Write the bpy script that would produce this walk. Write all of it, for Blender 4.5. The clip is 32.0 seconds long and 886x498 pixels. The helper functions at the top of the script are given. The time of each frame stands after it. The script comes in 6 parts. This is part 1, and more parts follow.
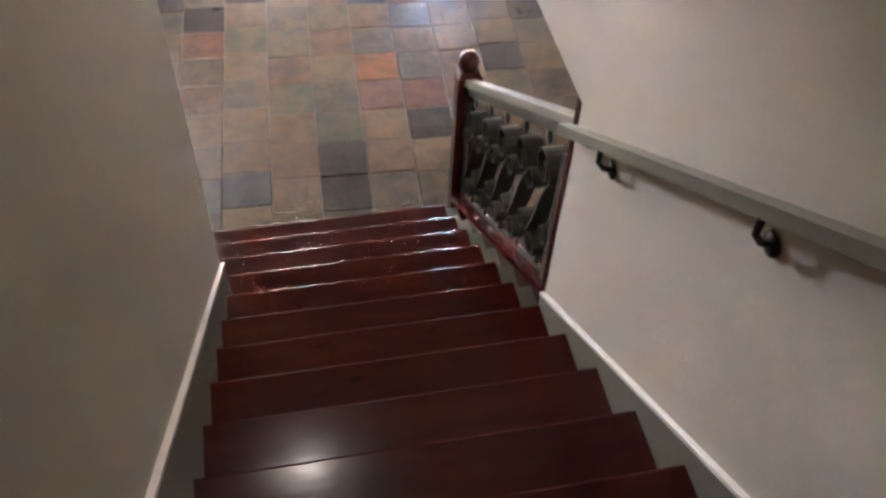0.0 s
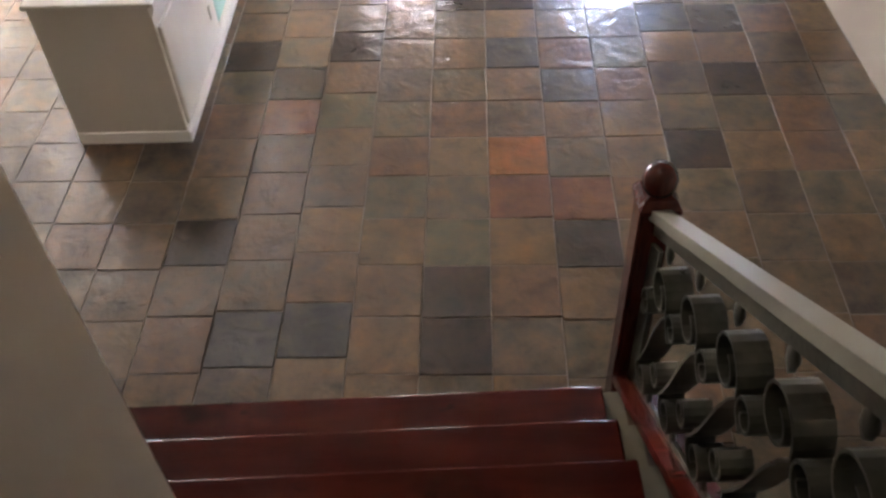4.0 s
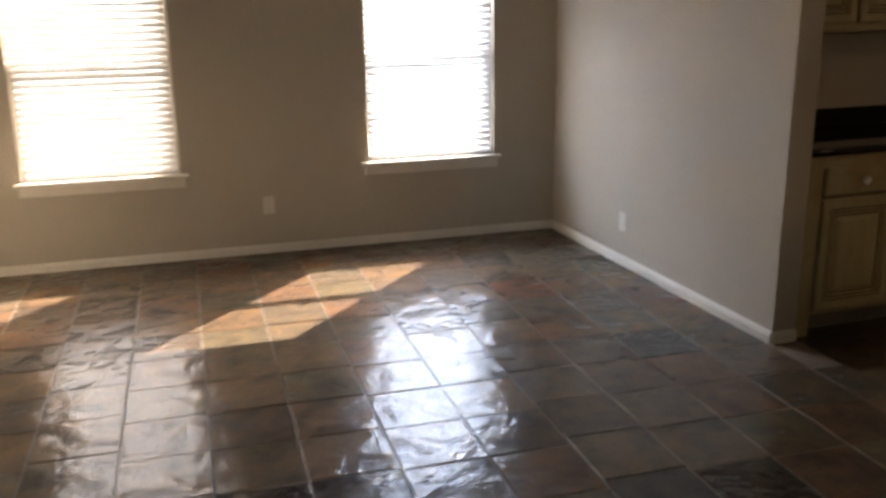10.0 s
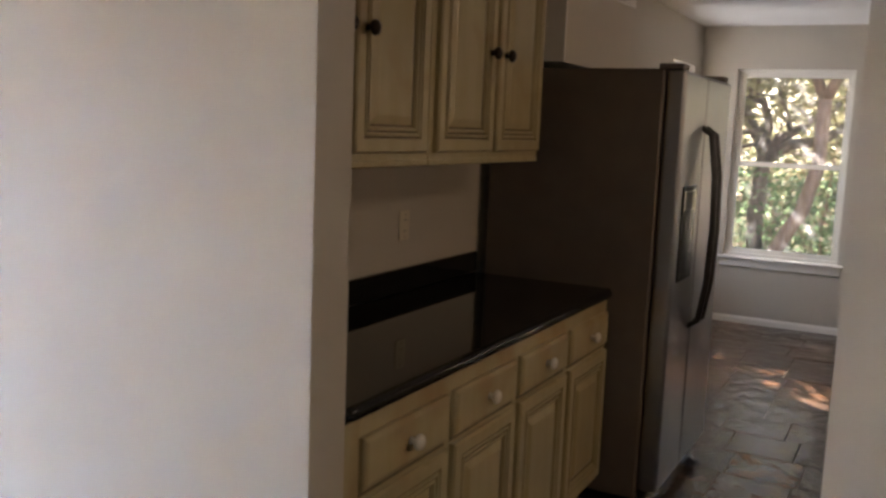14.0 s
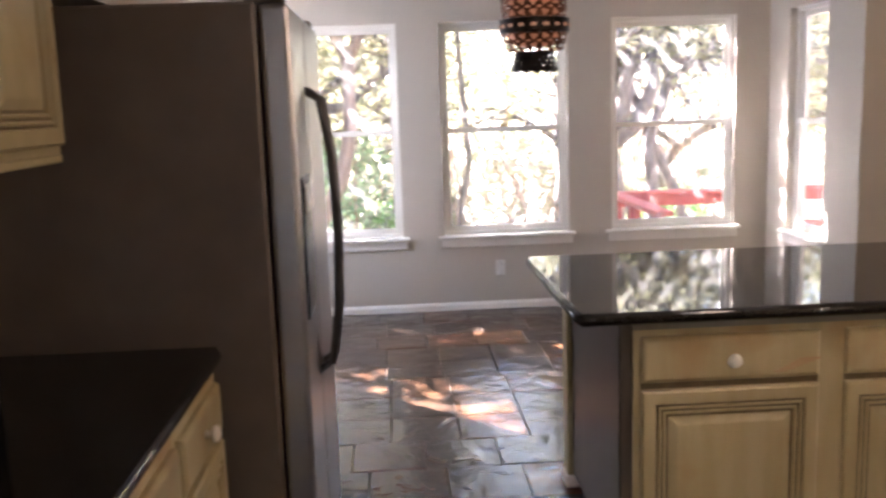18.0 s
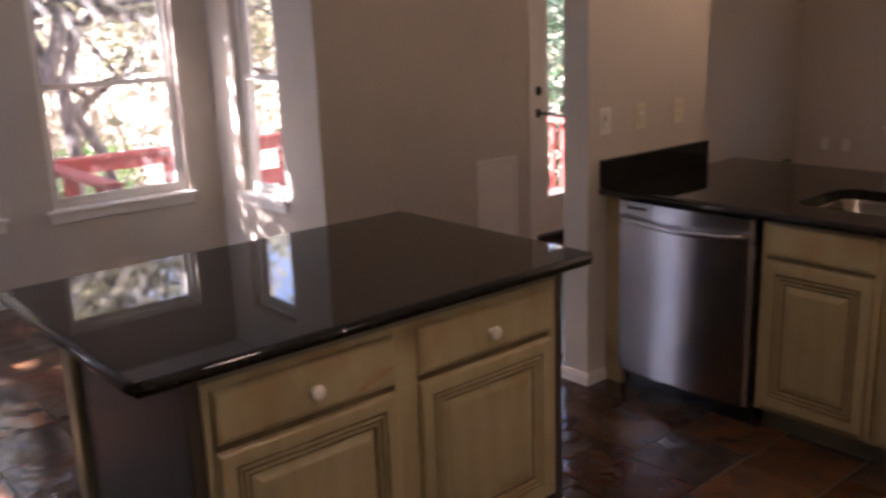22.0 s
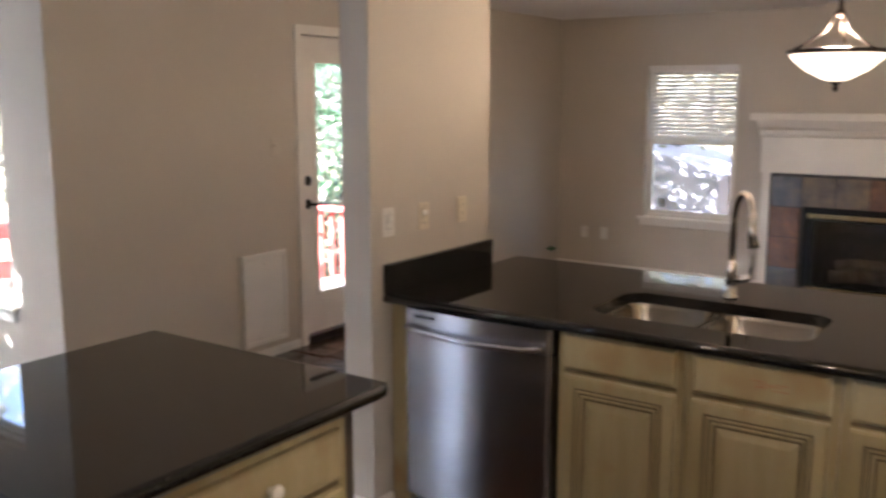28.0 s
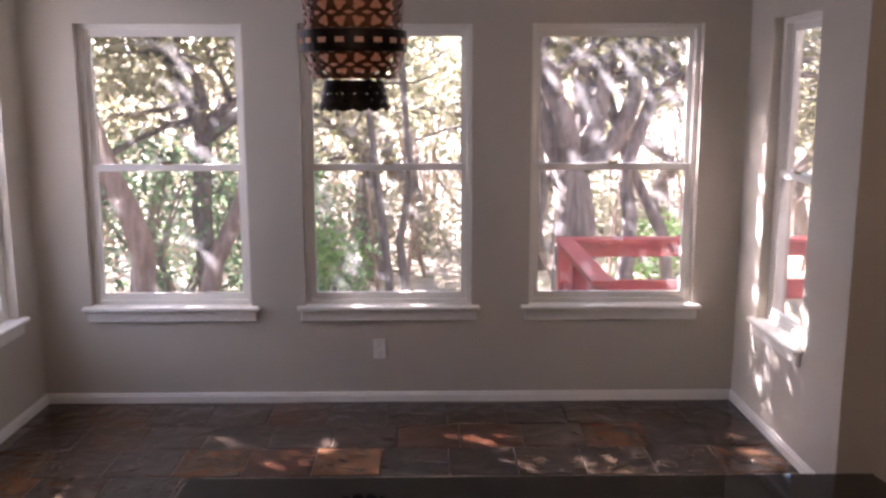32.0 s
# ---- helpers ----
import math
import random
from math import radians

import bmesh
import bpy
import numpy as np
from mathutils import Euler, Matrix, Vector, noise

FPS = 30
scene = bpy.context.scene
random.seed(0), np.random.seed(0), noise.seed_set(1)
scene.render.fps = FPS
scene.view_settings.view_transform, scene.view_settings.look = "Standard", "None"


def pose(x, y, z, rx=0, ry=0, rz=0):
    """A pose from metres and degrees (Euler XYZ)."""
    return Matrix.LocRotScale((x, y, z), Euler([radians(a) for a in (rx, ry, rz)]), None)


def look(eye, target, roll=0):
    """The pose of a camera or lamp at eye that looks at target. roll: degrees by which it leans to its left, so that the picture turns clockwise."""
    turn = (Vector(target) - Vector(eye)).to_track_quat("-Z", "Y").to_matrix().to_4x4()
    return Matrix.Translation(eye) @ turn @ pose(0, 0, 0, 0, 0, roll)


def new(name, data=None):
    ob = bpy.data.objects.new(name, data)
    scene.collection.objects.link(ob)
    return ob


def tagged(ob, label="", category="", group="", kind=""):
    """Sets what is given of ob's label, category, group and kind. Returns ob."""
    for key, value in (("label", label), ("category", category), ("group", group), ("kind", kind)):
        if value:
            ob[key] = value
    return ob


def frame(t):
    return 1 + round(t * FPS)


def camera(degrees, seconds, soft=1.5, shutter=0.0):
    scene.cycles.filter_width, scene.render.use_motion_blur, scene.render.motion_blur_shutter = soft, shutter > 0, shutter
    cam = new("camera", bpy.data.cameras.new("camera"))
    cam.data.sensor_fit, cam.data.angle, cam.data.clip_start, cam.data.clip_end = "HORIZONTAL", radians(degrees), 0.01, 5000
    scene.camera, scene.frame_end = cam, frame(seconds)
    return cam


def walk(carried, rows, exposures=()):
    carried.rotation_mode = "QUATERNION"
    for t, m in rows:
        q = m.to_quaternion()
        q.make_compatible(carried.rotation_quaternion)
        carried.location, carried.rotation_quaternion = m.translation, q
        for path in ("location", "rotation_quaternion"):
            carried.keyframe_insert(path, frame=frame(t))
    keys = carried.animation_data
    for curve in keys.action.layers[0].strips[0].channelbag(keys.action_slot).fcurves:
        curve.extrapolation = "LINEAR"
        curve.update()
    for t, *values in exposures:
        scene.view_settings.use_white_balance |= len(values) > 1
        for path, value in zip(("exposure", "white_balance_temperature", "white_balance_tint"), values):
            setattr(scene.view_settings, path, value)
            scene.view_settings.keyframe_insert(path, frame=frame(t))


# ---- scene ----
cam = camera(52.3, 32.0, soft=2.6, shutter=0.5)
PATH = [
    (0, (-2.925, -7.707, 4.319), (-2.624, -6.45, 2.793), 3.3),
    (0.5, (-2.85, -7.507, 4.298), (-2.623, -6.342, 2.688), 2.2),
    (1, (-2.823, -7.329, 4.209), (-2.637, -6.167, 2.592), 1.8),
    (1.5, (-2.846, -7.127, 4.064), (-2.677, -5.931, 2.47), 2.0),
    (2, (-2.808, -6.909, 3.908), (-2.694, -5.679, 2.335), 0.6),
    (2.5, (-2.737, -6.679, 3.745), (-2.69, -5.412, 2.199), -2.0),
    (3, (-2.733, -6.452, 3.57), (-2.704, -5.146, 2.056), -1.8),
    (3.5, (-2.657, -6.245, 3.398), (-2.678, -4.893, 1.924), -3.2),
    (5.5, (-2.568, -5.332, 2.719), (-2.557, -3.856, 1.369), -4.4),
    (6, (-2.585, -5.125, 2.545), (-2.522, -3.555, 1.307), -3.8),
    (6.5, (-2.593, -4.937, 2.414), (-2.491, -3.342, 1.211), -3.1),
    (7, (-2.596, -4.754, 2.303), (-2.478, -3.136, 1.134), -2.8),
    (7.5, (-2.611, -4.532, 2.184), (-2.48, -2.868, 1.082), -2.9),
    (8, (-2.661, -4.309, 2.089), (-2.505, -2.591, 1.076), -2.4),
    (8.5, (-2.705, -4.103, 1.964), (-2.515, -2.328, 1.061), -2.1),
    (9, (-2.725, -3.872, 1.802), (-2.467, -2.045, 1.029), -2.1),
    (9.5, (-2.728, -3.604, 1.66), (-2.33, -1.753, 1.017), -1.6),
    (10, (-2.735, -3.31, 1.6), (-2.128, -1.482, 1.065), -0.8),
    (10.5, (-2.823, -2.985, 1.589), (-1.963, -1.237, 1.136), 1.2),
    (11, (-2.815, -2.565, 1.625), (-1.729, -0.934, 1.221), 1.0),
    (11.5, (-2.577, -2.298, 1.597), (-1.358, -0.749, 1.257), 1.4),
    (12, (-2.317, -2.024, 1.585), (-0.973, -0.575, 1.277), 1.3),
    (12.5, (-2.132, -1.767, 1.611), (-0.657, -0.45, 1.307), 1.7),
    (13, (-1.947, -1.538, 1.57), (-0.364, -0.346, 1.296), 2.0),
    (13.5, (-1.693, -1.251, 1.574), (-0.011, -0.205, 1.296), 2.9),
    (14, (-1.457, -1.062, 1.547), (0.295, -0.138, 1.275), 2.3),
    (14.5, (-1.208, -0.872, 1.543), (0.601, -0.072, 1.244), 2.4),
    (16.5, (-0.521, -0.466, 1.583), (1.415, -0.111, 1.23), -0.1),
    (17, (-0.388, -0.455, 1.554), (1.571, -0.236, 1.219), -0.9),
    (17.5, (-0.318, -0.465, 1.538), (1.655, -0.399, 1.217), -1.3),
    (18, (-0.269, -0.466, 1.527), (1.703, -0.568, 1.209), -1.9),
    (18.5, (-0.202, -0.45, 1.521), (1.75, -0.731, 1.19), -2.0),
    (19, (-0.214, -0.476, 1.591), (1.701, -0.916, 1.221), -2.1),
    (19.5, (-0.266, -0.278, 1.672), (1.578, -0.927, 1.253), -2.0),
    (20, (-0.205, -0.223, 1.707), (1.572, -1.015, 1.242), -2.1),
    (20.5, (-0.072, -0.185, 1.718), (1.648, -1.079, 1.227), -2.1),
    (21, (0.101, -0.188, 1.676), (1.768, -1.177, 1.183), -1.7),
    (21.5, (0.283, -0.26, 1.628), (1.889, -1.349, 1.143), -1.6),
    (22, (0.407, -0.334, 1.653), (1.892, -1.579, 1.161), -2.1),
    (22.5, (0.519, -0.339, 1.654), (1.784, -1.81, 1.167), -1.0),
    (23, (0.57, -0.331, 1.682), (1.585, -1.983, 1.192), -0.5),
    (23.5, (0.606, -0.361, 1.684), (1.369, -2.142, 1.19), -0.2),
    (24, (0.656, -0.394, 1.675), (1.211, -2.251, 1.184), -0.5),
    (24.5, (0.67, -0.437, 1.678), (1.084, -2.334, 1.196), -0.9),
    (26.5, (0.76, -0.568, 1.653), (1.204, -2.482, 1.28), -0.7),
    (27, (0.744, -0.596, 1.66), (1.407, -2.449, 1.305), -0.6),
    (27.5, (0.731, -0.618, 1.68), (1.642, -2.365, 1.337), -0.4),
    (28, (0.748, -0.607, 1.695), (1.869, -2.229, 1.362), -0.0),
    (28.5, (0.818, -0.703, 1.665), (2.139, -2.17, 1.35), 0.5),
    (29, (0.877, -0.749, 1.643), (2.375, -2.04, 1.339), 1.0),
    (29.5, (0.945, -0.81, 1.634), (2.599, -1.895, 1.337), 1.1),
    (30, (1.042, -0.813, 1.715), (2.808, -1.694, 1.39), 1.1),
    (30.5, (0.979, -1.145, 1.64), (2.877, -1.7, 1.339), 0.6),
    (31, (1.26, -1.254, 1.705), (3.198, -1.617, 1.371), 0.6),
    (31.5, (1.326, -1.425, 1.711), (3.291, -1.585, 1.374), 0.1),
    (32, (1.379, -1.517, 1.752), (3.348, -1.546, 1.404), -0.1),
]
EXPOSURES = [(0, 5.65, 6400, 22), (1, 6.25, 6500, 22), (2, 6.25, 6500, 24), (3.0, 5.6, 6900, 25), (5.2, 4.4, 6800, 20), (6.5, 3.95, 6700, 19), (8, 3.45, 6700, 18), (9, 3.05, 7500, 19), (10, 2.65, 7500, 20), (11, 2.45, 7300, 20), (12, 2.4, 7000, 21),
             (13, 3.8, 6300, 20), (14, 3.9, 6400, 20), (16.8, 4.6, 5900, 25), (18, 5.0, 5800, 25), (19, 4.25, 5900, 27), (20, 3.95, 6000, 29), (21, 4.0, 6050, 34), (22, 4.05, 6000, 35), (24, 5.15, 5950, 22), (27, 5.2, 5550, 20), (28, 5.0, 5550, 18), (29, 3.9, 5750, 20), (30, 3.75, 5800, 29), (31, 3.7, 5850, 31), (32, 3.9, 5900, 34)]
walk(cam, [(t, look(eye, target, roll)) for t, eye, target, roll in PATH], EXPOSURES)

# ---- sky, sun and lamps ----
SUN_FROM = Vector((0.85, 0.88, 1.0)).normalized()
world = bpy.data.worlds.new("sky")
scene.world = world
world.use_nodes = True
wn = world.node_tree.nodes
sky = wn.new("ShaderNodeTexSky")
sky.sky_type = "NISHITA"
sky.sun_disc = False
sky.sun_elevation = math.asin(SUN_FROM.z)
sky.sun_rotation = math.atan2(SUN_FROM.x, SUN_FROM.y)
wn["Background"].inputs["Strength"].default_value = 0.06
world.node_tree.links.new(sky.outputs[0], wn["Background"].inputs["Color"])


def lamp(name, kind, m, power, color=(1, 1, 1), size=(0.1, 0.1), angle=0.0):
    data = bpy.data.lights.new(name, kind)
    data.energy, data.color = power, color
    if kind == "AREA":
        data.shape, data.size, data.size_y = "RECTANGLE", size[0], size[1]
    elif kind == "POINT":
        data.shadow_soft_size = size[0]
    else:
        data.angle = angle
    ob = new(name, data)
    ob.matrix_world = m
    return ob


lamp("sun", "SUN", look(SUN_FROM * 30, (0, 0, 0)), 5.0, (1.0, 0.93, 0.82), angle=radians(0.5))
DAY, WARM = (0.80, 0.90, 1.0), (1.0, 0.80, 0.56)
# sky light standing outside the windows of the north side
lamp("sky_light", "AREA", look((-2.98, 2.80, 1.25), (-3.13, -2, 0.9)), 3.6, (0.92, 0.96, 1.0), (0.95, 1.45))
lamp("sky_light", "AREA", look((-0.88, 2.72, 1.25), (-1.03, -2, 0.9)), 13.5, (0.46, 0.68, 1.0), (0.95, 1.45))
lamp("sky_light", "AREA", look((-5.9, 2.90, 1.33), (-5.2, -2, 0.2)), 12, DAY, (1.0, 1.5))
lamp("sky_light", "AREA", look((5.70, 0.95, 1.33), (5.70, -4, 0.9)), 0.9, DAY, (0.66, 1.45))
# the lamps of the house
lamp("bulb", "POINT", pose(-3.08, -4.75, 5.12), 0.4, (1.0, 0.94, 0.88), (0.09, 0))
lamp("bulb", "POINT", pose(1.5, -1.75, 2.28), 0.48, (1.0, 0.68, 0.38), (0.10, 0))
lamp("bulb", "POINT", pose(1.66, -5.1, 1.98), 3.0, (1.0, 0.72, 0.44), (0.06, 0))
lamp("bulb", "POINT", pose(0.36, -2.6, 1.60), 0.35, WARM, (0.03, 0))

# ---- materials ----


def nodes(name):
    m = bpy.data.materials.new(name)
    m.use_nodes = True
    return m, m.node_tree.nodes, m.node_tree.links, m.node_tree.nodes["Principled BSDF"]


def ramp(n, stops):
    r = n.new("ShaderNodeValToRGB")
    while len(r.color_ramp.elements) < len(stops):
        r.color_ramp.elements.new(0.5)
    for e, (p, c) in zip(r.color_ramp.elements, stops):
        e.position, e.color = p, (*c, 1)
    return r


def noisy(name, a, b, scale, rough=(0.5, 0.7), metal=0.0, bump=0.0, bump_scale=None, stretch=(1, 1, 1), c=None, spec=0.5, coat=0.0, detail=6, blotch=None):
    """A surface of two or three tones mixed at a real size, with fine relief."""
    m, n, l, p = nodes(name)
    co = n.new("ShaderNodeTexCoord")
    mp = n.new("ShaderNodeMapping")
    mp.inputs["Scale"].default_value = stretch
    l.new(co.outputs["Object"], mp.inputs["Vector"])
    t = n.new("ShaderNodeTexNoise")
    t.inputs["Scale"].default_value, t.inputs["Detail"].default_value = scale, detail
    l.new(mp.outputs[0], t.inputs["Vector"])
    stops = [(0.35, a), (0.65, b)] if c is None else [(0.3, a), (0.55, b), (0.72, c)]
    r = ramp(n, stops)
    l.new(t.outputs["Fac"], r.inputs["Fac"])
    col = r.outputs["Color"]
    if blotch:
        t2 = n.new("ShaderNodeTexNoise")
        t2.inputs["Scale"].default_value, t2.inputs["Detail"].default_value = blotch[0], 3
        l.new(co.outputs["Object"], t2.inputs["Vector"])
        r2 = ramp(n, [(blotch[2], (0, 0, 0)), (blotch[2] + 0.12, (1, 1, 1))])
        l.new(t2.outputs["Fac"], r2.inputs["Fac"])
        mx = n.new("ShaderNodeMix")
        mx.data_type = "RGBA"
        mx.inputs[7].default_value = (*blotch[1], 1)
        l.new(r2.outputs["Color"], mx.inputs["Factor"])
        l.new(col, mx.inputs[6])
        col = mx.outputs[2]
    l.new(col, p.inputs["Base Color"])
    rr = n.new("ShaderNodeMapRange")
    rr.inputs["To Min"].default_value, rr.inputs["To Max"].default_value = rough
    l.new(t.outputs["Fac"], rr.inputs["Value"])
    l.new(rr.outputs[0], p.inputs["Roughness"])
    p.inputs["Metallic"].default_value = metal
    p.inputs["Specular IOR Level"].default_value = spec
    p.inputs["Coat Weight"].default_value = coat
    p.inputs["Coat Roughness"].default_value = 0.08
    if bump:
        tb = n.new("ShaderNodeTexNoise")
        tb.inputs["Scale"].default_value, tb.inputs["Detail"].default_value = bump_scale or scale * 4, 4
        l.new(mp.outputs[0], tb.inputs["Vector"])
        bp = n.new("ShaderNodeBump")
        bp.inputs["Strength"].default_value, bp.inputs["Distance"].default_value = bump, 0.01
        l.new(tb.outputs["Fac"], bp.inputs["Height"])
        l.new(bp.outputs[0], p.inputs["Normal"])
    return m


def glow(name, color, strength):
    m, n, l, p = nodes(name)
    p.inputs["Base Color"].default_value = (*color, 1)
    p.inputs["Emission Color"].default_value = (*color, 1)
    p.inputs["Emission Strength"].default_value = strength
    return m


def glass(name, color=(1, 1, 1), rough=0.0):
    m, n, l, p = nodes(name)
    p.inputs["Base Color"].default_value = (*color, 1)
    p.inputs["Transmission Weight"].default_value = 1.0
    p.inputs["Roughness"].default_value = rough
    p.inputs["IOR"].default_value = 1.45
    return m


def slate(name, stops, coat=0.10):
    """Split slate under a worn sealer: each tile takes its own hue, with clefts, veins and patches of gloss."""
    m, n, l, p = nodes(name)
    co, inf, geo = n.new("ShaderNodeTexCoord"), n.new("ShaderNodeObjectInfo"), n.new("ShaderNodeNewGeometry")
    own = n.new("ShaderNodeMath")
    own.operation = "ADD"
    l.new(inf.outputs["Random"], own.inputs[0])
    l.new(geo.outputs["Random Per Island"], own.inputs[1])
    fr = n.new("ShaderNodeMath")
    fr.operation = "FRACT"
    l.new(own.outputs[0], fr.inputs[0])
    hue = ramp(n, stops)
    hue.color_ramp.interpolation = "CONSTANT"
    l.new(fr.outputs[0], hue.inputs["Fac"])
    off = n.new("ShaderNodeVectorMath")
    off.operation = "MULTIPLY_ADD"
    pos = geo.outputs["Position"]
    l.new(pos, off.inputs[0])
    off.inputs[1].default_value = (1, 1, 1)
    sc = n.new("ShaderNodeVectorMath")
    sc.operation = "SCALE"
    sc.inputs[0].default_value = (37, 53, 0)
    l.new(fr.outputs[0], sc.inputs["Scale"])
    l.new(sc.outputs[0], off.inputs[2])
    big, fine = n.new("ShaderNodeTexNoise"), n.new("ShaderNodeTexNoise")
    big.inputs["Scale"].default_value, big.inputs["Detail"].default_value, big.inputs["Distortion"].default_value = 6.0, 4, 0.5
    fine.inputs["Scale"].default_value, fine.inputs["Detail"].default_value = 13, 2
    l.new(off.outputs[0], big.inputs["Vector"])
    l.new(off.outputs[0], fine.inputs["Vector"])
    br = ramp(n, [(0.28, (0.72, 0.72, 0.74)), (0.5, (1.0, 1.0, 1.0)), (0.70, (1.28, 1.16, 1.0))])
    l.new(big.outputs["Fac"], br.inputs["Fac"])
    mul = n.new("ShaderNodeMix")
    mul.data_type, mul.blend_type = "RGBA", "MULTIPLY"
    mul.inputs["Factor"].default_value = 1.0
    l.new(hue.outputs["Color"], mul.inputs[6])
    l.new(br.outputs["Color"], mul.inputs[7])
    mott = n.new("ShaderNodeTexNoise")
    mott.inputs["Scale"].default_value, mott.inputs["Detail"].default_value, mott.inputs["Roughness"].default_value = 9.0, 7, 0.7
    l.new(off.outputs[0], mott.inputs["Vector"])
    mr = ramp(n, [(0.34, (0.70, 0.74, 0.80)), (0.47, (0.95, 0.96, 0.95)), (0.58, (1.10, 1.05, 0.98)), (0.70, (1.40, 1.16, 0.90))])
    l.new(mott.outputs["Fac"], mr.inputs["Fac"])
    mu2 = n.new("ShaderNodeMix")
    mu2.data_type, mu2.blend_type = "RGBA", "MULTIPLY"
    mu2.inputs["Factor"].default_value = 1.0
    l.new(mul.outputs[2], mu2.inputs[6])
    l.new(mr.outputs["Color"], mu2.inputs[7])
    l.new(mu2.outputs[2], p.inputs["Base Color"])
    rr = n.new("ShaderNodeMapRange")
    rr.inputs["From Min"].default_value, rr.inputs["From Max"].default_value = 0.3, 0.7
    rr.inputs["To Min"].default_value, rr.inputs["To Max"].default_value = 0.10, 0.25
    l.new(fine.outputs["Fac"], rr.inputs["Value"])
    l.new(rr.outputs[0], p.inputs["Roughness"])
    p.inputs["Specular IOR Level"].default_value = 0.55
    p.inputs["Coat Weight"].default_value, p.inputs["Coat Roughness"].default_value = coat, 0.40
    ad = n.new("ShaderNodeMath")
    ad.operation = "MULTIPLY_ADD"
    l.new(fine.outputs["Fac"], ad.inputs[0])
    ad.inputs[1].default_value = 0.22
    l.new(big.outputs["Fac"], ad.inputs[2])
    bp = n.new("ShaderNodeBump")
    bp.inputs["Strength"].default_value, bp.inputs["Distance"].default_value = 0.65, 0.018
    l.new(ad.outputs[0], bp.inputs["Height"])
    l.new(bp.outputs[0], p.inputs["Normal"])
    return m


SLATES = [(0.0, (0.124, 0.084, 0.054)), (0.1, (0.109, 0.088, 0.059)), (0.2, (0.091, 0.068, 0.052)), (0.3, (0.137, 0.095, 0.060)), (0.41, (0.105, 0.083, 0.062)), (0.5, (0.118, 0.074, 0.050)),
          (0.59, (0.096, 0.078, 0.056)), (0.68, (0.136, 0.100, 0.066)), (0.79, (0.086, 0.067, 0.053)), (0.86, (0.114, 0.088, 0.062)), (0.94, (0.131, 0.083, 0.055))]
COOL_SLATES = [(0.0, (0.065, 0.046, 0.036)), (0.16, (0.082, 0.044, 0.024)), (0.30, (0.049, 0.037, 0.030)), (0.42, (0.078, 0.032, 0.017)), (0.54, (0.067, 0.045, 0.030)), (0.66, (0.098, 0.049, 0.025)),
               (0.78, (0.057, 0.035, 0.023)), (0.90, (0.125, 0.061, 0.030))]
M_SLATE = slate("slate", SLATES)
M_COOL = slate("cool_slate", COOL_SLATES, coat=0.0)
M_RUST = slate("rust_slate", [(0.0, (0.225, 0.078, 0.022)), (0.5, (0.205, 0.082, 0.028))])
M_REDSL = slate("red_slate", [(0.0, (0.142, 0.068, 0.042)), (0.5, (0.132, 0.064, 0.042))])
M_DARK = slate("dark_slate", [(0.0, (0.038, 0.030, 0.026)), (0.5, (0.043, 0.032, 0.027))])
M_BLUE = slate("blue_slate", [(0.0, (0.061, 0.061, 0.061)), (0.5, (0.065, 0.064, 0.061))])
M_OLIVE = slate("olive_slate", [(0.0, (0.093, 0.085, 0.056)), (0.5, (0.099, 0.089, 0.060))])
M_TAN = slate("tan_slate", [(0.0, (0.142, 0.096, 0.054)), (0.5, (0.132, 0.097, 0.060))])
M_GROUT = noisy("grout", (0.085, 0.068, 0.05), (0.19, 0.155, 0.118), 2.4, (0.6, 0.8), bump=0.2)
M_WALL = noisy("taupe_wall_paint", (0.50, 0.455, 0.375), (0.53, 0.48, 0.40), 1.2, (0.55, 0.7), bump=0.08, bump_scale=55)
M_CEIL = noisy("ceiling_paint", (0.74, 0.72, 0.68), (0.78, 0.76, 0.72), 1.5, (0.8, 0.9), bump=0.25, bump_scale=70)
M_TRIM = noisy("white_trim_paint", (0.74, 0.71, 0.64), (0.80, 0.77, 0.70), 3, (0.35, 0.5), bump=0.03, bump_scale=30)
M_WHITE = noisy("white_plastic", (0.72, 0.70, 0.64), (0.76, 0.74, 0.68), 4, (0.35, 0.45))
M_IVORY = noisy("ivory_plastic", (0.62, 0.55, 0.40), (0.66, 0.59, 0.44), 4, (0.35, 0.5))
M_STAIR = noisy("red_stained_wood", (0.046, 0.0072, 0.005), (0.078, 0.0125, 0.008), 3.5, (0.10, 0.17), bump=0.03, bump_scale=14, stretch=(0.7, 3, 3), blotch=(2.6, (0.026, 0.005, 0.004), 0.60))
M_NEWEL = noisy("dark_mahogany", (0.05, 0.010, 0.008), (0.09, 0.018, 0.012), 9, (0.14, 0.25), bump=0.05, stretch=(4, 4, 0.7))
M_SAGE = noisy("grey_green_paint", (0.17, 0.165, 0.125), (0.21, 0.20, 0.155), 6, (0.35, 0.5), bump=0.06)
M_IRON = noisy("pewter_iron", (0.045, 0.046, 0.034), (0.085, 0.083, 0.062), 14, (0.22, 0.4), metal=0.3, bump=0.1)
M_CAB = noisy("glazed_cream_paint", (0.395, 0.325, 0.165), (0.44, 0.37, 0.205), 5, (0.32, 0.45), bump=0.04, stretch=(4, 4, 0.6), blotch=(3.1, (0.36, 0.255, 0.115), 0.57))


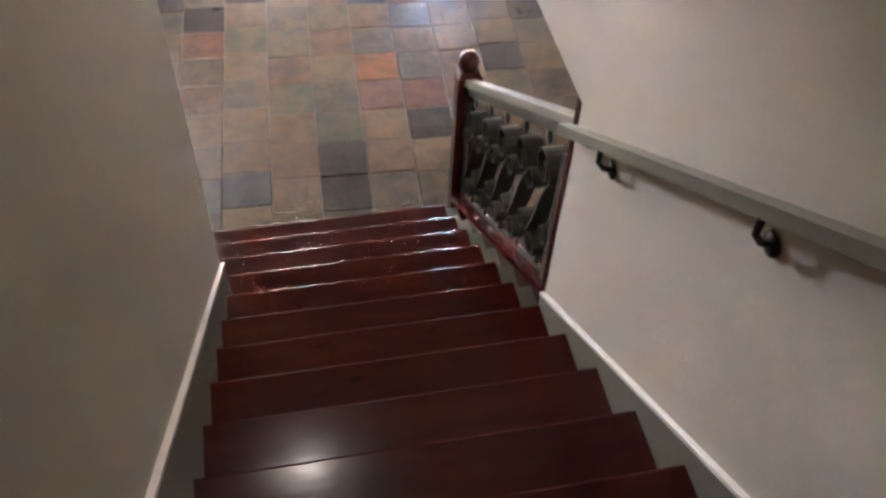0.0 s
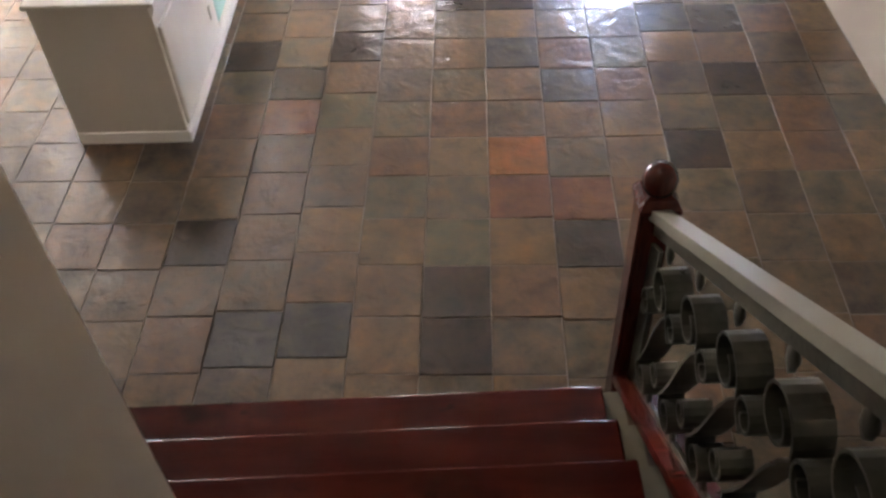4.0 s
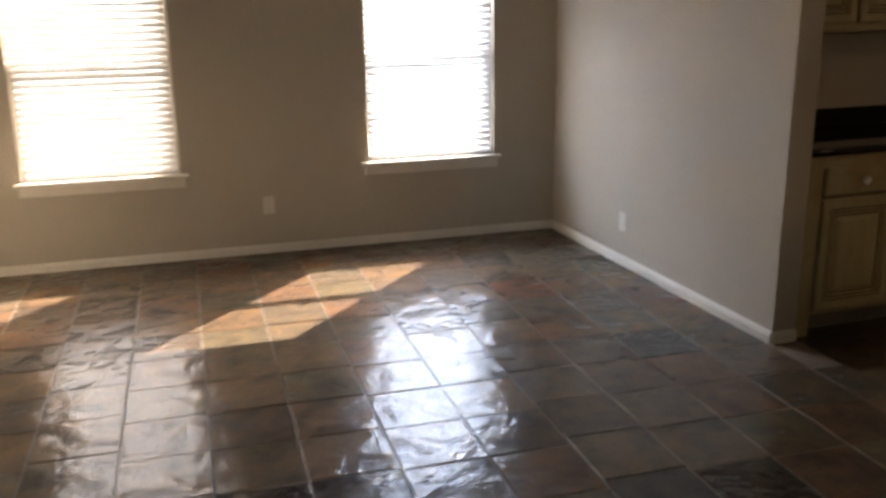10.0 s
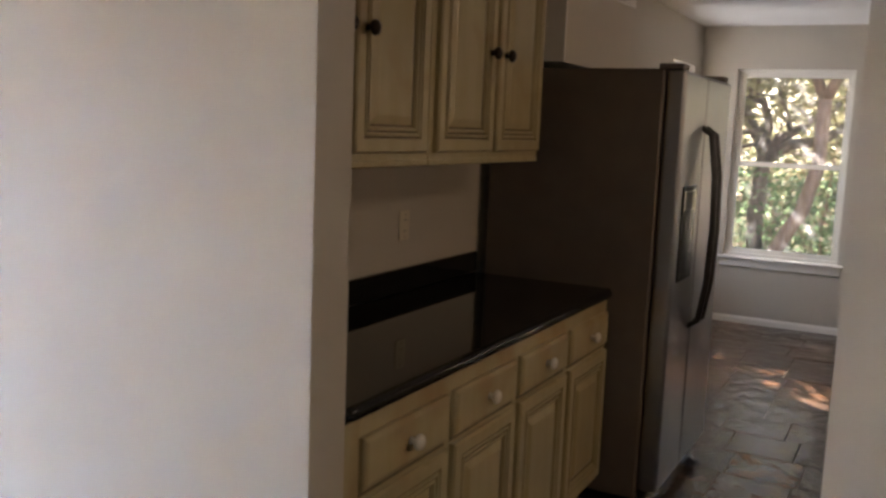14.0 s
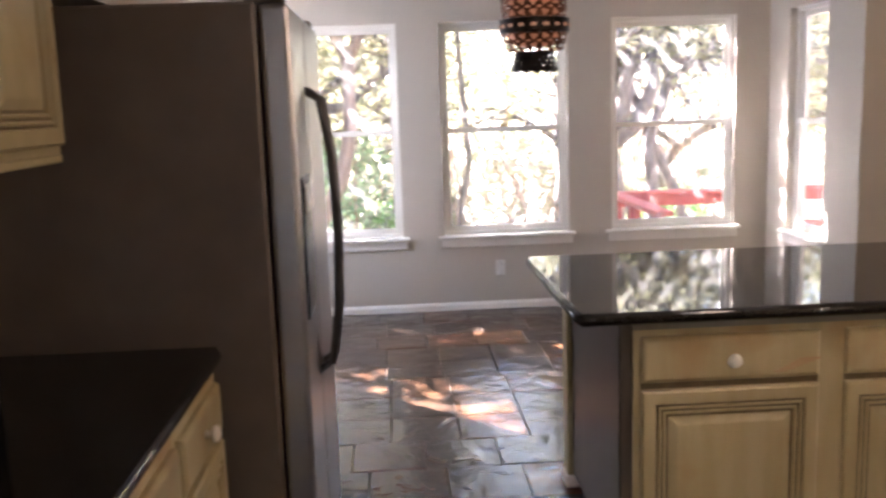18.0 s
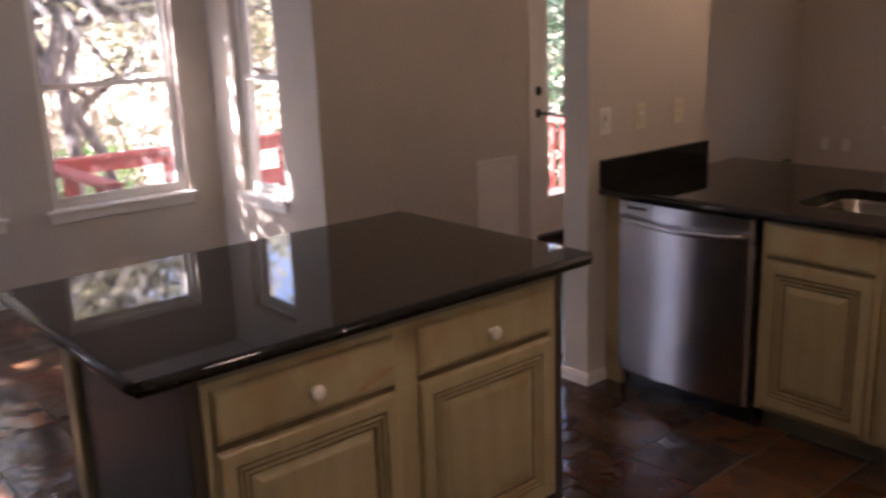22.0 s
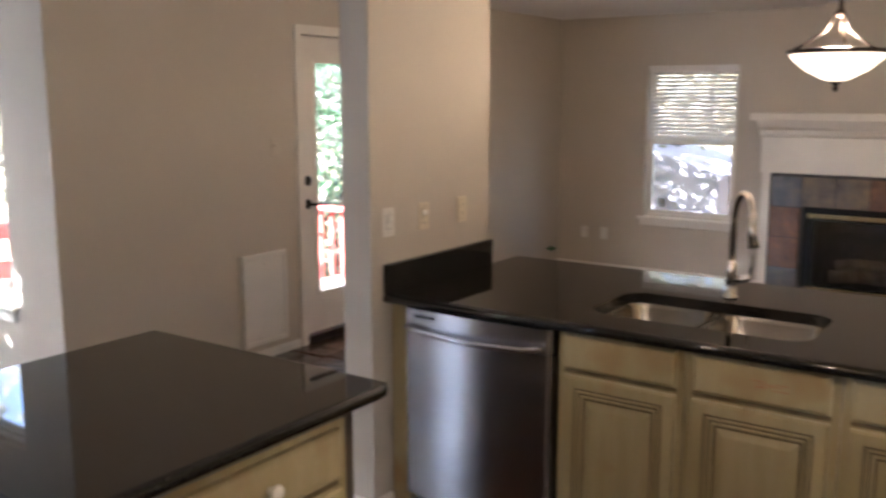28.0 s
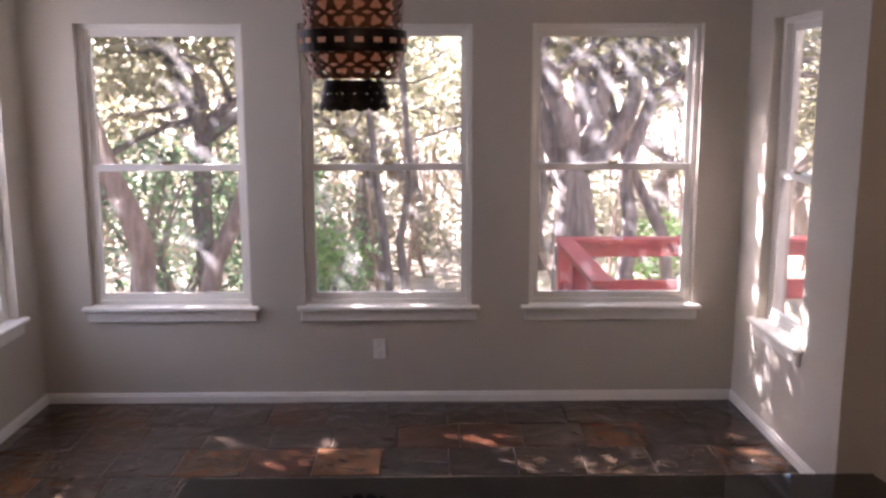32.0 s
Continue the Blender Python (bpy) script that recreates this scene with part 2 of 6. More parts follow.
def worn(m, color, scale, stretch, limit):
    """Undercoat that shows where the paint is rubbed away."""
    n, l = m.node_tree.nodes, m.node_tree.links
    p = n["Principled BSDF"]
    under = p.inputs["Base Color"].links[0].from_socket
    co, mp, t, mx = n.new("ShaderNodeTexCoord"), n.new("ShaderNodeMapping"), n.new("ShaderNodeTexNoise"), n.new("ShaderNodeMix")
    mp.inputs["Scale"].default_value = stretch
    t.inputs["Scale"].default_value, t.inputs["Detail"].default_value, t.inputs["Roughness"].default_value = scale, 8, 0.65
    l.new(co.outputs["Object"], mp.inputs["Vector"])
    l.new(mp.outputs[0], t.inputs["Vector"])
    k = ramp(n, [(limit, (0, 0, 0)), (limit + 0.07, (0.8, 0.8, 0.8))])
    l.new(t.outputs["Fac"], k.inputs["Fac"])
    mx.data_type = "RGBA"
    mx.inputs[7].default_value = (*color, 1)
    l.new(k.outputs["Color"], mx.inputs["Factor"])
    l.new(under, mx.inputs[6])
    l.new(mx.outputs[2], p.inputs["Base Color"])


worn(M_CAB, (0.42, 0.19, 0.08), 4.0, (3, 3, 1.0), 0.665)
M_STAIR.node_tree.nodes["Principled BSDF"].inputs["Specular IOR Level"].default_value = 0.2
worn(M_STAIR, (0.012, 0.004, 0.004), 5.0, (0.8, 2, 2), 0.63)
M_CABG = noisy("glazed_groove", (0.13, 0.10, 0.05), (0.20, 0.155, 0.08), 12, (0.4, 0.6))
M_RUB = noisy("red_rubbed_paint", (0.36, 0.14, 0.06), (0.42, 0.24, 0.11), 14, (0.4, 0.5))
M_GRAN = noisy("black_granite", (0.004, 0.004, 0.004), (0.011, 0.010, 0.009), 150, (0.015, 0.05), c=(0.05, 0.045, 0.038), detail=3, spec=0.45)
M_GRANB = noisy("speckled_granite", (0.007, 0.007, 0.006), (0.018, 0.017, 0.013), 120, (0.08, 0.18), c=(0.085, 0.078, 0.058), detail=4, spec=0.4)
M_STEEL = noisy("brushed_steel", (0.50, 0.50, 0.53), (0.56, 0.56, 0.59), 3, (0.20, 0.24), metal=1.0, stretch=(1, 1, 1))
for m_ in (M_STEEL,):
    p_, t_ = m_.node_tree.nodes["Principled BSDF"], m_.node_tree.nodes.new("ShaderNodeTangent")
    t_.direction_type, t_.axis = "RADIAL", "Z"
    m_.node_tree.links.new(t_.outputs[0], p_.inputs["Tangent"])
    p_.inputs["Anisotropic"].default_value, p_.inputs["Anisotropic Rotation"].default_value = 0.9, 0.25
M_BOWL = noisy("satin_sink_steel", (0.34, 0.31, 0.26), (0.42, 0.38, 0.32), 6, (0.20, 0.30), metal=1.0)
M_DKSTEEL = noisy("grey_appliance_side", (0.115, 0.090, 0.070), (0.135, 0.105, 0.082), 8, (0.4, 0.5), bump=0.06, bump_scale=120)
M_FSTEEL = noisy("grey_brushed_steel", (0.30, 0.29, 0.29), (0.36, 0.35, 0.345), 3, (0.30, 0.36), metal=1.0)
M_HANDLE = noisy("dark_grey_metal", (0.05, 0.045, 0.042), (0.07, 0.063, 0.058), 8, (0.25, 0.35), metal=0.6)
M_CHROME = noisy("polished_nickel", (0.62, 0.58, 0.50), (0.68, 0.63, 0.55), 5, (0.12, 0.2), metal=1.0)
M_BLACK = noisy("black_enamel", (0.008, 0.008, 0.008), (0.014, 0.013, 0.013), 20, (0.15, 0.25))
M_BGLASS = noisy("black_glass", (0.005, 0.005, 0.006), (0.008, 0.008, 0.009), 6, (0.04, 0.07))
M_KNOB = noisy("white_ceramic", (0.70, 0.66, 0.56), (0.78, 0.74, 0.64), 8, (0.12, 0.2))
M_BRONZE = noisy("oiled_bronze", (0.020, 0.015, 0.012), (0.035, 0.026, 0.020), 20, (0.3, 0.45), metal=0.8)
M_TEAL = noisy("teal_paint", (0.42, 0.66, 0.61), (0.46, 0.70, 0.65), 3, (0.45, 0.6), bump=0.04)
M_TEALB = noisy("pale_teal_paint", (0.50, 0.60, 0.58), (0.54, 0.64, 0.62), 3, (0.45, 0.6), bump=0.04)
M_BLIND = noisy("blind_slat", (0.78, 0.76, 0.72), (0.82, 0.80, 0.76), 4, (0.5, 0.6))
M_GLASS = glass("window_glass")


def hazy(m, amount):
    """An uneven pale film on a pane that stands in for the bright haze of the windows."""
    n, l = m.node_tree.nodes, m.node_tree.links
    film, mix, t, rm = n.new("ShaderNodeBsdfTranslucent"), n.new("ShaderNodeMixShader"), n.new("ShaderNodeTexNoise"), n.new("ShaderNodeMapRange")
    film.inputs["Color"].default_value = (0.80, 0.79, 0.77, 1)
    t.inputs["Scale"].default_value, t.inputs["Detail"].default_value = 5.0, 4
    rm.inputs["To Min"].default_value, rm.inputs["To Max"].default_value = amount * 0.5, amount * 1.5
    l.new(t.outputs["Fac"], rm.inputs["Value"])
    l.new(rm.outputs[0], mix.inputs["Fac"])
    l.new(n["Principled BSDF"].outputs[0], mix.inputs[1])
    l.new(film.outputs[0], mix.inputs[2])
    l.new(mix.outputs[0], n["Material Output"].inputs["Surface"])


hazy(M_GLASS, 0.05)
M_DOORGLASS = glass("door_glass")
hazy(M_DOORGLASS, 0.008)
M_SHELF = glass("shelf_glass", (0.75, 0.95, 0.88), 0.02)
M_ALAB = glow("amber_alabaster", (1.0, 0.70, 0.40), 0.14)
M_BULB = glow("lit_bulb", (1.0, 0.80, 0.52), 0.8)
M_DOME = noisy("scavo_glass", (0.62, 0.40, 0.30), (0.70, 0.50, 0.40), 7, (0.2, 0.35))
M_HOOD = noisy("cream_enamel", (0.62, 0.50, 0.30), (0.66, 0.54, 0.34), 4, (0.25, 0.35))
M_COPPER = noisy("antique_copper", (0.11, 0.045, 0.022), (0.20, 0.085, 0.042), 22, (0.3, 0.5), metal=0.8)
M_FTILE = slate("hearth_slate", [(0.0, (0.17, 0.125, 0.095)), (0.2, (0.14, 0.145, 0.155)), (0.4, (0.19, 0.115, 0.085)), (0.6, (0.12, 0.125, 0.135)), (0.8, (0.18, 0.15, 0.115))])
M_BRASS = noisy("aged_brass", (0.50, 0.38, 0.18), (0.56, 0.44, 0.24), 10, (0.2, 0.3), metal=1.0)
M_SOOT = noisy("sooty_firebrick", (0.03, 0.027, 0.024), (0.07, 0.062, 0.055), 14, (0.8, 0.95), bump=0.3)
M_LOG = noisy("ceramic_log", (0.10, 0.07, 0.045), (0.22, 0.17, 0.12), 12, (0.8, 0.9), bump=0.5)
M_BARK = noisy("oak_bark", (0.10, 0.085, 0.075), (0.23, 0.195, 0.17), 9, (0.85, 0.95), bump=0.8, stretch=(3, 3, 0.6))
M_SHED = noisy("grey_plastic", (0.24, 0.235, 0.27), (0.29, 0.285, 0.32), 3, (0.5, 0.65), bump=0.05)
M_REDWOOD = noisy("red_deck_stain", (0.30, 0.045, 0.035), (0.40, 0.075, 0.055), 8, (0.6, 0.75), bump=0.2, stretch=(2, 2, 2))
M_GROUND = noisy("leaf_litter", (0.24, 0.20, 0.14), (0.40, 0.34, 0.25), 2.5, (0.9, 1.0), c=(0.16, 0.16, 0.08), bump=0.6, bump_scale=14)
M_SIDING = noisy("neighbour_siding", (0.42, 0.40, 0.37), (0.47, 0.45, 0.42), 2, (0.7, 0.8), stretch=(1, 1, 12), bump=0.2)


def leafy(name, a, b, c):
    m, n, l, p = nodes(name)
    geo, inf = n.new("ShaderNodeNewGeometry"), n.new("ShaderNodeObjectInfo")
    r = ramp(n, [(0.0, a), (0.5, b), (1.0, c)])
    l.new(geo.outputs["Random Per Island"], r.inputs["Fac"])
    l.new(r.outputs["Color"], p.inputs["Base Color"])
    p.inputs["Roughness"].default_value = 0.5
    tr = n.new("ShaderNodeBsdfTranslucent")
    l.new(r.outputs["Color"], tr.inputs["Color"])
    mx = n.new("ShaderNodeMixShader")
    mx.inputs[0].default_value = 0.5
    l.new(p.outputs[0], mx.inputs[1])
    l.new(tr.outputs[0], mx.inputs[2])
    l.new(mx.outputs[0], n["Material Output"].inputs["Surface"])
    return m


M_LEAF = leafy("oak_leaves", (0.17, 0.18, 0.09), (0.30, 0.29, 0.16), (0.47, 0.43, 0.29))
M_BUSH = leafy("bush_leaves", (0.08, 0.14, 0.07), (0.15, 0.24, 0.13), (0.26, 0.36, 0.20))
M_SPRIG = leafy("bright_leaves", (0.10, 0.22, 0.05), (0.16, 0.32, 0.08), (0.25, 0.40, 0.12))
# bush leaves with the shade put into a darker green
M_SHADY = leafy("shaded_leaves", (0.03, 0.07, 0.035), (0.05, 0.115, 0.06), (0.10, 0.18, 0.09))
M_PALE = leafy("pale_far_leaves", (0.16, 0.17, 0.09), (0.30, 0.29, 0.18), (0.42, 0.38, 0.28))
M_REDLEAF = leafy("red_leaves", (0.22, 0.03, 0.02), (0.30, 0.06, 0.04), (0.16, 0.12, 0.05))
# oak bark with the sun's warmth put into a paler tone
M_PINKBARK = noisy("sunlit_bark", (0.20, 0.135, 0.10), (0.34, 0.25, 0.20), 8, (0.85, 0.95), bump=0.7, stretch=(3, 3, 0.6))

# ---- mesh tools ----


def done(bm, name="mesh", mat=None, smooth=False):
    me = bpy.data.meshes.new(name)
    bm.to_mesh(me)
    bm.free()
    if mat:
        me.materials.append(mat)
    if smooth:
        for f in me.polygons:
            f.use_smooth = True
    return me


def part(name, bm, mat, parent=None, label="", smooth=False, m=None):
    """One mesh object under a thing or under a part."""
    ob = new(name, done(bm, name, mat, smooth))
    if parent is not None:
        ob.parent = parent
    if m is not None:
        ob.matrix_basis = m
    return tagged(ob, label)


def thing(name, label, category, m=None, group="", kind=""):
    ob = new(name)
    ob.empty_display_size = 0.1
    if m is not None:
        ob.matrix_basis = m
    return tagged(ob, label, category, group, kind)


def add_box(bm, x0, x1, y0, y1, z0, z1):
    v = [bm.verts.new((x, y, z)) for z in (z0, z1) for x, y in ((x0, y0), (x1, y0), (x1, y1), (x0, y1))]
    for a in ((3, 2, 1, 0), (4, 5, 6, 7), (0, 1, 5, 4), (1, 2, 6, 5), (2, 3, 7, 6), (3, 0, 4, 7)):
        bm.faces.new([v[i] for i in a])


def box(x0, x1, y0, y1, z0, z1, bev=0.0, seg=1):
    bm = bmesh.new()
    add_box(bm, min(x0, x1), max(x0, x1), min(y0, y1), max(y0, y1), min(z0, z1), max(z0, z1))
    if bev:
        bmesh.ops.bevel(bm, geom=bm.edges[:], offset=bev, segments=seg, profile=0.5, affect="EDGES")
    return bm


def boxes(*rows):
    bm = bmesh.new()
    for r in rows:
        add_box(bm, *r)
    return bm


def prism(outline, h0, h1, axis="z"):
    """A solid from a closed outline, drawn out along an axis."""
    bm = bmesh.new()
    put = {"z": lambda a, b, c: (a, b, c), "y": lambda a, b, c: (a, c, b), "x": lambda a, b, c: (c, a, b)}[axis]
    lo = [bm.verts.new(put(a, b, h0)) for a, b in outline]
    hi = [bm.verts.new(put(a, b, h1)) for a, b in outline]
    n = len(outline)
    bm.faces.new(lo[::-1])
    bm.faces.new(hi)
    for i in range(n):
        bm.faces.new((lo[i], lo[(i + 1) % n], hi[(i + 1) % n], hi[i]))
    bmesh.ops.recalc_face_normals(bm, faces=bm.faces[:])
    return bm


def lathe(profile, n=20, at=(0, 0, 0), turn=None):
    """A turned shape from (radius, height) pairs."""
    bm = bmesh.new()
    rings = []
    for r, z in profile:
        rings.append([bm.verts.new((r * math.cos(2 * math.pi * i / n), r * math.sin(2 * math.pi * i / n), z)) for i in range(n)])
    for a, b in zip(rings, rings[1:]):
        for i in range(n):
            bm.faces.new((a[i], a[(i + 1) % n], b[(i + 1) % n], b[i]))
    bm.faces.new(rings[0][::-1])
    bm.faces.new(rings[-1])
    if turn is not None:
        bm.transform(turn)
    bm.transform(Matrix.Translation(at))
    return bm


def tube(points, radius, n=8, radii=None):
    """A round bar along a line of points."""
    bm = bmesh.new()
    pts = [Vector(p) for p in points]
    rings, up = [], None
    for i, p in enumerate(pts):
        d = (pts[min(i + 1, len(pts) - 1)] - pts[max(i - 1, 0)]).normalized()
        if up is None:
            up = Vector((0, 0, 1)) if abs(d.z) < 0.9 else Vector((1, 0, 0))
        side = d.cross(up).normalized()
        up = side.cross(d).normalized()
        r = radii[i] if radii else radius
        rings.append([bm.verts.new(p + r * (math.cos(2 * math.pi * k / n) * side + math.sin(2 * math.pi * k / n) * up)) for k in range(n)])
    for a, b in zip(rings, rings[1:]):
        for k in range(n):
            bm.faces.new((a[k], a[(k + 1) % n], b[(k + 1) % n], b[k]))
    bm.faces.new(rings[0][::-1])
    bm.faces.new(rings[-1])
    bmesh.ops.recalc_face_normals(bm, faces=bm.faces[:])
    return bm


def panel(w, h, profile, x=0.0, z=0.0, back=0.0):
    """A moulded panel in the xz plane that faces -y: rings of (inset, height)."""
    bm = bmesh.new()
    rings = []
    for inset, up in profile:
        c = ((inset, inset), (w - inset, inset), (w - inset, h - inset), (inset, h - inset))
        rings.append([bm.verts.new((x + a, back - up, z + b)) for a, b in c])
    for a, b in zip(rings, rings[1:]):
        for i in range(4):
            bm.faces.new((a[i], a[(i + 1) % 4], b[(i + 1) % 4], b[i]))
    bm.faces.new(rings[-1])
    bm.faces.new(rings[0][::-1])
    bmesh.ops.recalc_face_normals(bm, faces=bm.faces[:])
    return bm


def wall_mesh(axis, a0, a1, u0, u1, z0, z1, holes=()):
    """A wall of thickness a0 to a1 across the axis, from u0 to u1 along it, with openings (u0, u1, z0, z1) through it."""
    us = sorted({u0, u1, *(h[0] for h in holes), *(h[1] for h in holes)})
    zs = sorted({z0, z1, *(h[2] for h in holes), *(h[3] for h in holes)})
    us, zs = [u for u in us if u0 <= u <= u1], [z for z in zs if z0 <= z <= z1]
    bm = bmesh.new()

    def solid(i, k):
        if not (0 <= i < len(us) - 1 and 0 <= k < len(zs) - 1):
            return False
        u, z = (us[i] + us[i + 1]) / 2, (zs[k] + zs[k + 1]) / 2
        return not any(h[0] < u < h[1] and h[2] < z < h[3] for h in holes)

    def quad(*pts):
        bm.faces.new([bm.verts.new((a, u, z) if axis == "x" else (u, a, z)) for a, u, z in pts])

    for i in range(len(us) - 1):
        for k in range(len(zs) - 1):
            if not solid(i, k):
                continue
            ua, ub, za, zb = us[i], us[i + 1], zs[k], zs[k + 1]
            quad((a0, ua, za), (a0, ub, za), (a0, ub, zb), (a0, ua, zb))
            quad((a1, ua, za), (a1, ua, zb), (a1, ub, zb), (a1, ub, za))
            if not solid(i - 1, k):
                quad((a0, ua, za), (a0, ua, zb), (a1, ua, zb), (a1, ua, za))
            if not solid(i + 1, k):
                quad((a0, ub, za), (a1, ub, za), (a1, ub, zb), (a0, ub, zb))
            if not solid(i, k - 1):
                quad((a0, ua, za), (a1, ua, za), (a1, ub, za), (a0, ub, za))
            if not solid(i, k + 1):
                quad((a0, ua, zb), (a0, ub, zb), (a1, ub, zb), (a1, ua, zb))
    bmesh.ops.remove_doubles(bm, verts=bm.verts[:], dist=1e-5)
    bmesh.ops.recalc_face_normals(bm, faces=bm.faces[:])
    return bm


def wall(name, axis, a0, a1, u0, u1, z0, z1, holes=(), mat=None, label="taupe painted plaster wall"):
    return tagged(part(name, wall_mesh(axis, a0, a1, u0, u1, z0, z1, holes), mat or M_WALL), label, "wall", kind="structure")


def base_run(x0, y0, x1, y1, h=0.058, t=0.014):
    """A moulded skirting board between two points; the room lies to the left of the way."""
    d = Vector((x1 - x0, y1 - y0, 0))
    n = Vector((-d.y, d.x, 0)).normalized()
    prof = ((0.0, 0.0), (t, 0.0), (t, h * 0.68), (t * 0.75, h * 0.72), (t * 0.6, h * 0.9), (0.003, h), (0.0, h))
    bm = bmesh.new()
    ends = []
    for p in (Vector((x0, y0, 0)), Vector((x1, y1, 0))):
        ends.append([bm.verts.new(p + n * a + Vector((0, 0, b))) for a, b in prof])
    k = len(prof)
    for i in range(k):
        bm.faces.new((ends[0][i], ends[0][(i + 1) % k], ends[1][(i + 1) % k], ends[1][i]))
    bm.faces.new(ends[0][::-1])
    bm.faces.new(ends[1])
    bmesh.ops.recalc_face_normals(bm, faces=bm.faces[:])
    return tagged(part("baseboard", bm, M_TRIM), "cream-white moulded wooden skirting board", "baseboard", kind="structure")

# ---- the shell of the house ----
HC, HL, HS = 2.44, 2.75, 5.3
W1, W2 = (-3.45, -2.53, 0.56, 1.97), (-1.33, -0.45, 0.56, 1.97)
W0 = (-6.45, -5.35, 0.56, 2.10)
# the north wall stands a little askew, as the slate is laid
NORTH = Matrix.Translation((0, 2.42, 0)) @ Matrix.Rotation(radians(-2.0), 4, "Z") @ Matrix.Translation((0, -2.42, 0))
wall("wall_north", "y", 2.42, 2.57, -7.2, 0.13, 0, HL, [W0, W1, W2]).matrix_world = NORTH
wall("wall_between_rooms", "x", 0.0, 0.13, -9.0, 2.42, 0, HL, [(-0.97, 0.0, 0.0, 2.32)])
wall("wall_foyer", "x", -7.15, -7.0, -6.0, 2.66, 0, HL)
wall("wall_behind_stairs", "y", -6.15, -6.0, -7.15, -3.47, 0, HL)
wall("wall_stair_left", "x", -3.47, -3.32, -9.6, -4.92, 0, HS)
wall("wall_stair_right", "x", -2.00, -1.86, -9.6, -5.61, 0, HS)
wall("wall_stair_upper", "x", -2.00, -1.86, -5.61, -3.1, 2.44, HS)
wall("wall_stair_upper_left", "x", -3.47, -3.32, -4.92, -3.1, 2.62, HS)
wall("wall_stair_back", "y", -9.75, -9.6, -3.47, -1.86, 0, HS)
wall("wall_stair_front", "y", -3.1, -2.97, -3.47, -1.86, 2.75, HS)
wall("wall_hall", "y", -6.15, -6.0, -1.86, 0.0, 0, HL)
wall("wall_living_left", "x", -4.05, -3.885, 1.05, 2.552, 0, HL)
wall("wall_kitchen_north", "y", 0.66, 0.81, 0.13, 6.46, 0, HC, [(5.35, 6.05, 0.56, 2.10)])
wall("wall_nook", "x", 6.31, 6.46, -3.24, 0.66, 0, HC, [(-0.52, 0.37, 0.56, 2.10), (-1.75, -0.82, 0.56, 2.10), (-2.99, -2.07, 0.56, 2.10)])
wall("wall_nook_side", "y", -3.39, -3.24, 4.97, 6.46, 0, HC, [(5.42, 5.98, 0.56, 2.10)])
wall("wall_east", "x", 4.97, 5.12, -8.95, -3.39, 0, HC, [(-5.88, -5.06, 0.0, 2.10)])
wall("wall_family_south", "y", -8.95, -8.80, 0.0, 5.17, 0, HC, [(3.21, 4.07, 0.56, 1.98), (0.15, 0.92, 0.56, 1.95)])
wall("wall_wing", "x", 2.96, 3.10, -4.18, -3.31, 0, HC)
wall("wall_return", "y", -4.20, -4.07, 0.13, 0.70, 0, HC)
wall("wall_pony", "y", -4.16, -4.07, 0.70, 2.96, 0, 0.875)
for nm, b, lab in (("ceiling_living", ((-7.15, 0.13, -2.97, 2.85, HL, HL + 0.15), (-7.15, -3.47, -6.15, -2.97, HL, HL + 0.15), (-1.86, 0.13, -6.15, -2.97, HL, HL + 0.15)), "white textured ceiling over the slate room"),
                   ("ceiling_stairs", ((-3.47, -1.86, -9.75, -2.97, HS, HS + 0.15),), "white textured ceiling high over the stairs"),
                   ("ceiling_kitchen", ((0.13, 6.46, -3.39, 0.81, HC, HC + 0.15), (0.13, 5.17, -8.95, -3.39, HC, HC + 0.15)), "white textured ceiling over kitchen and family room")):
    tagged(part(nm, boxes(*b), M_CEIL), lab, "ceiling", kind="structure")

# skirting boards
base_run(0.0, 2.42, -3.885, 2.42).matrix_world = NORTH
for run in ((0.0, 0.0, 0.0, 2.42), (-3.885, 2.55, -3.885, 1.05), (0.0, -6.0, 0.0, -0.97), (0.13, 0.0, 0.0, 0.0),
            (6.31, -3.24, 6.31, 0.66), (4.97, -3.24, 6.31, -3.24), (6.31, 0.66, 3.05, 0.66), (4.97, -4.99, 4.97, -3.24), (4.97, -8.8, 4.97, -5.95),
            (0.13, -8.8, 4.97, -8.8), (3.10, -3.31, 3.10, -4.18), (2.946, -3.31, 3.114, -3.31), (2.96, -3.43, 2.96, -3.31), (-7.0, 2.66, -7.0, -6.0)):
    base_run(*run)
# ---- stairs ----
RISE, GOING, FOOT = 0.197, 0.281, -3.95


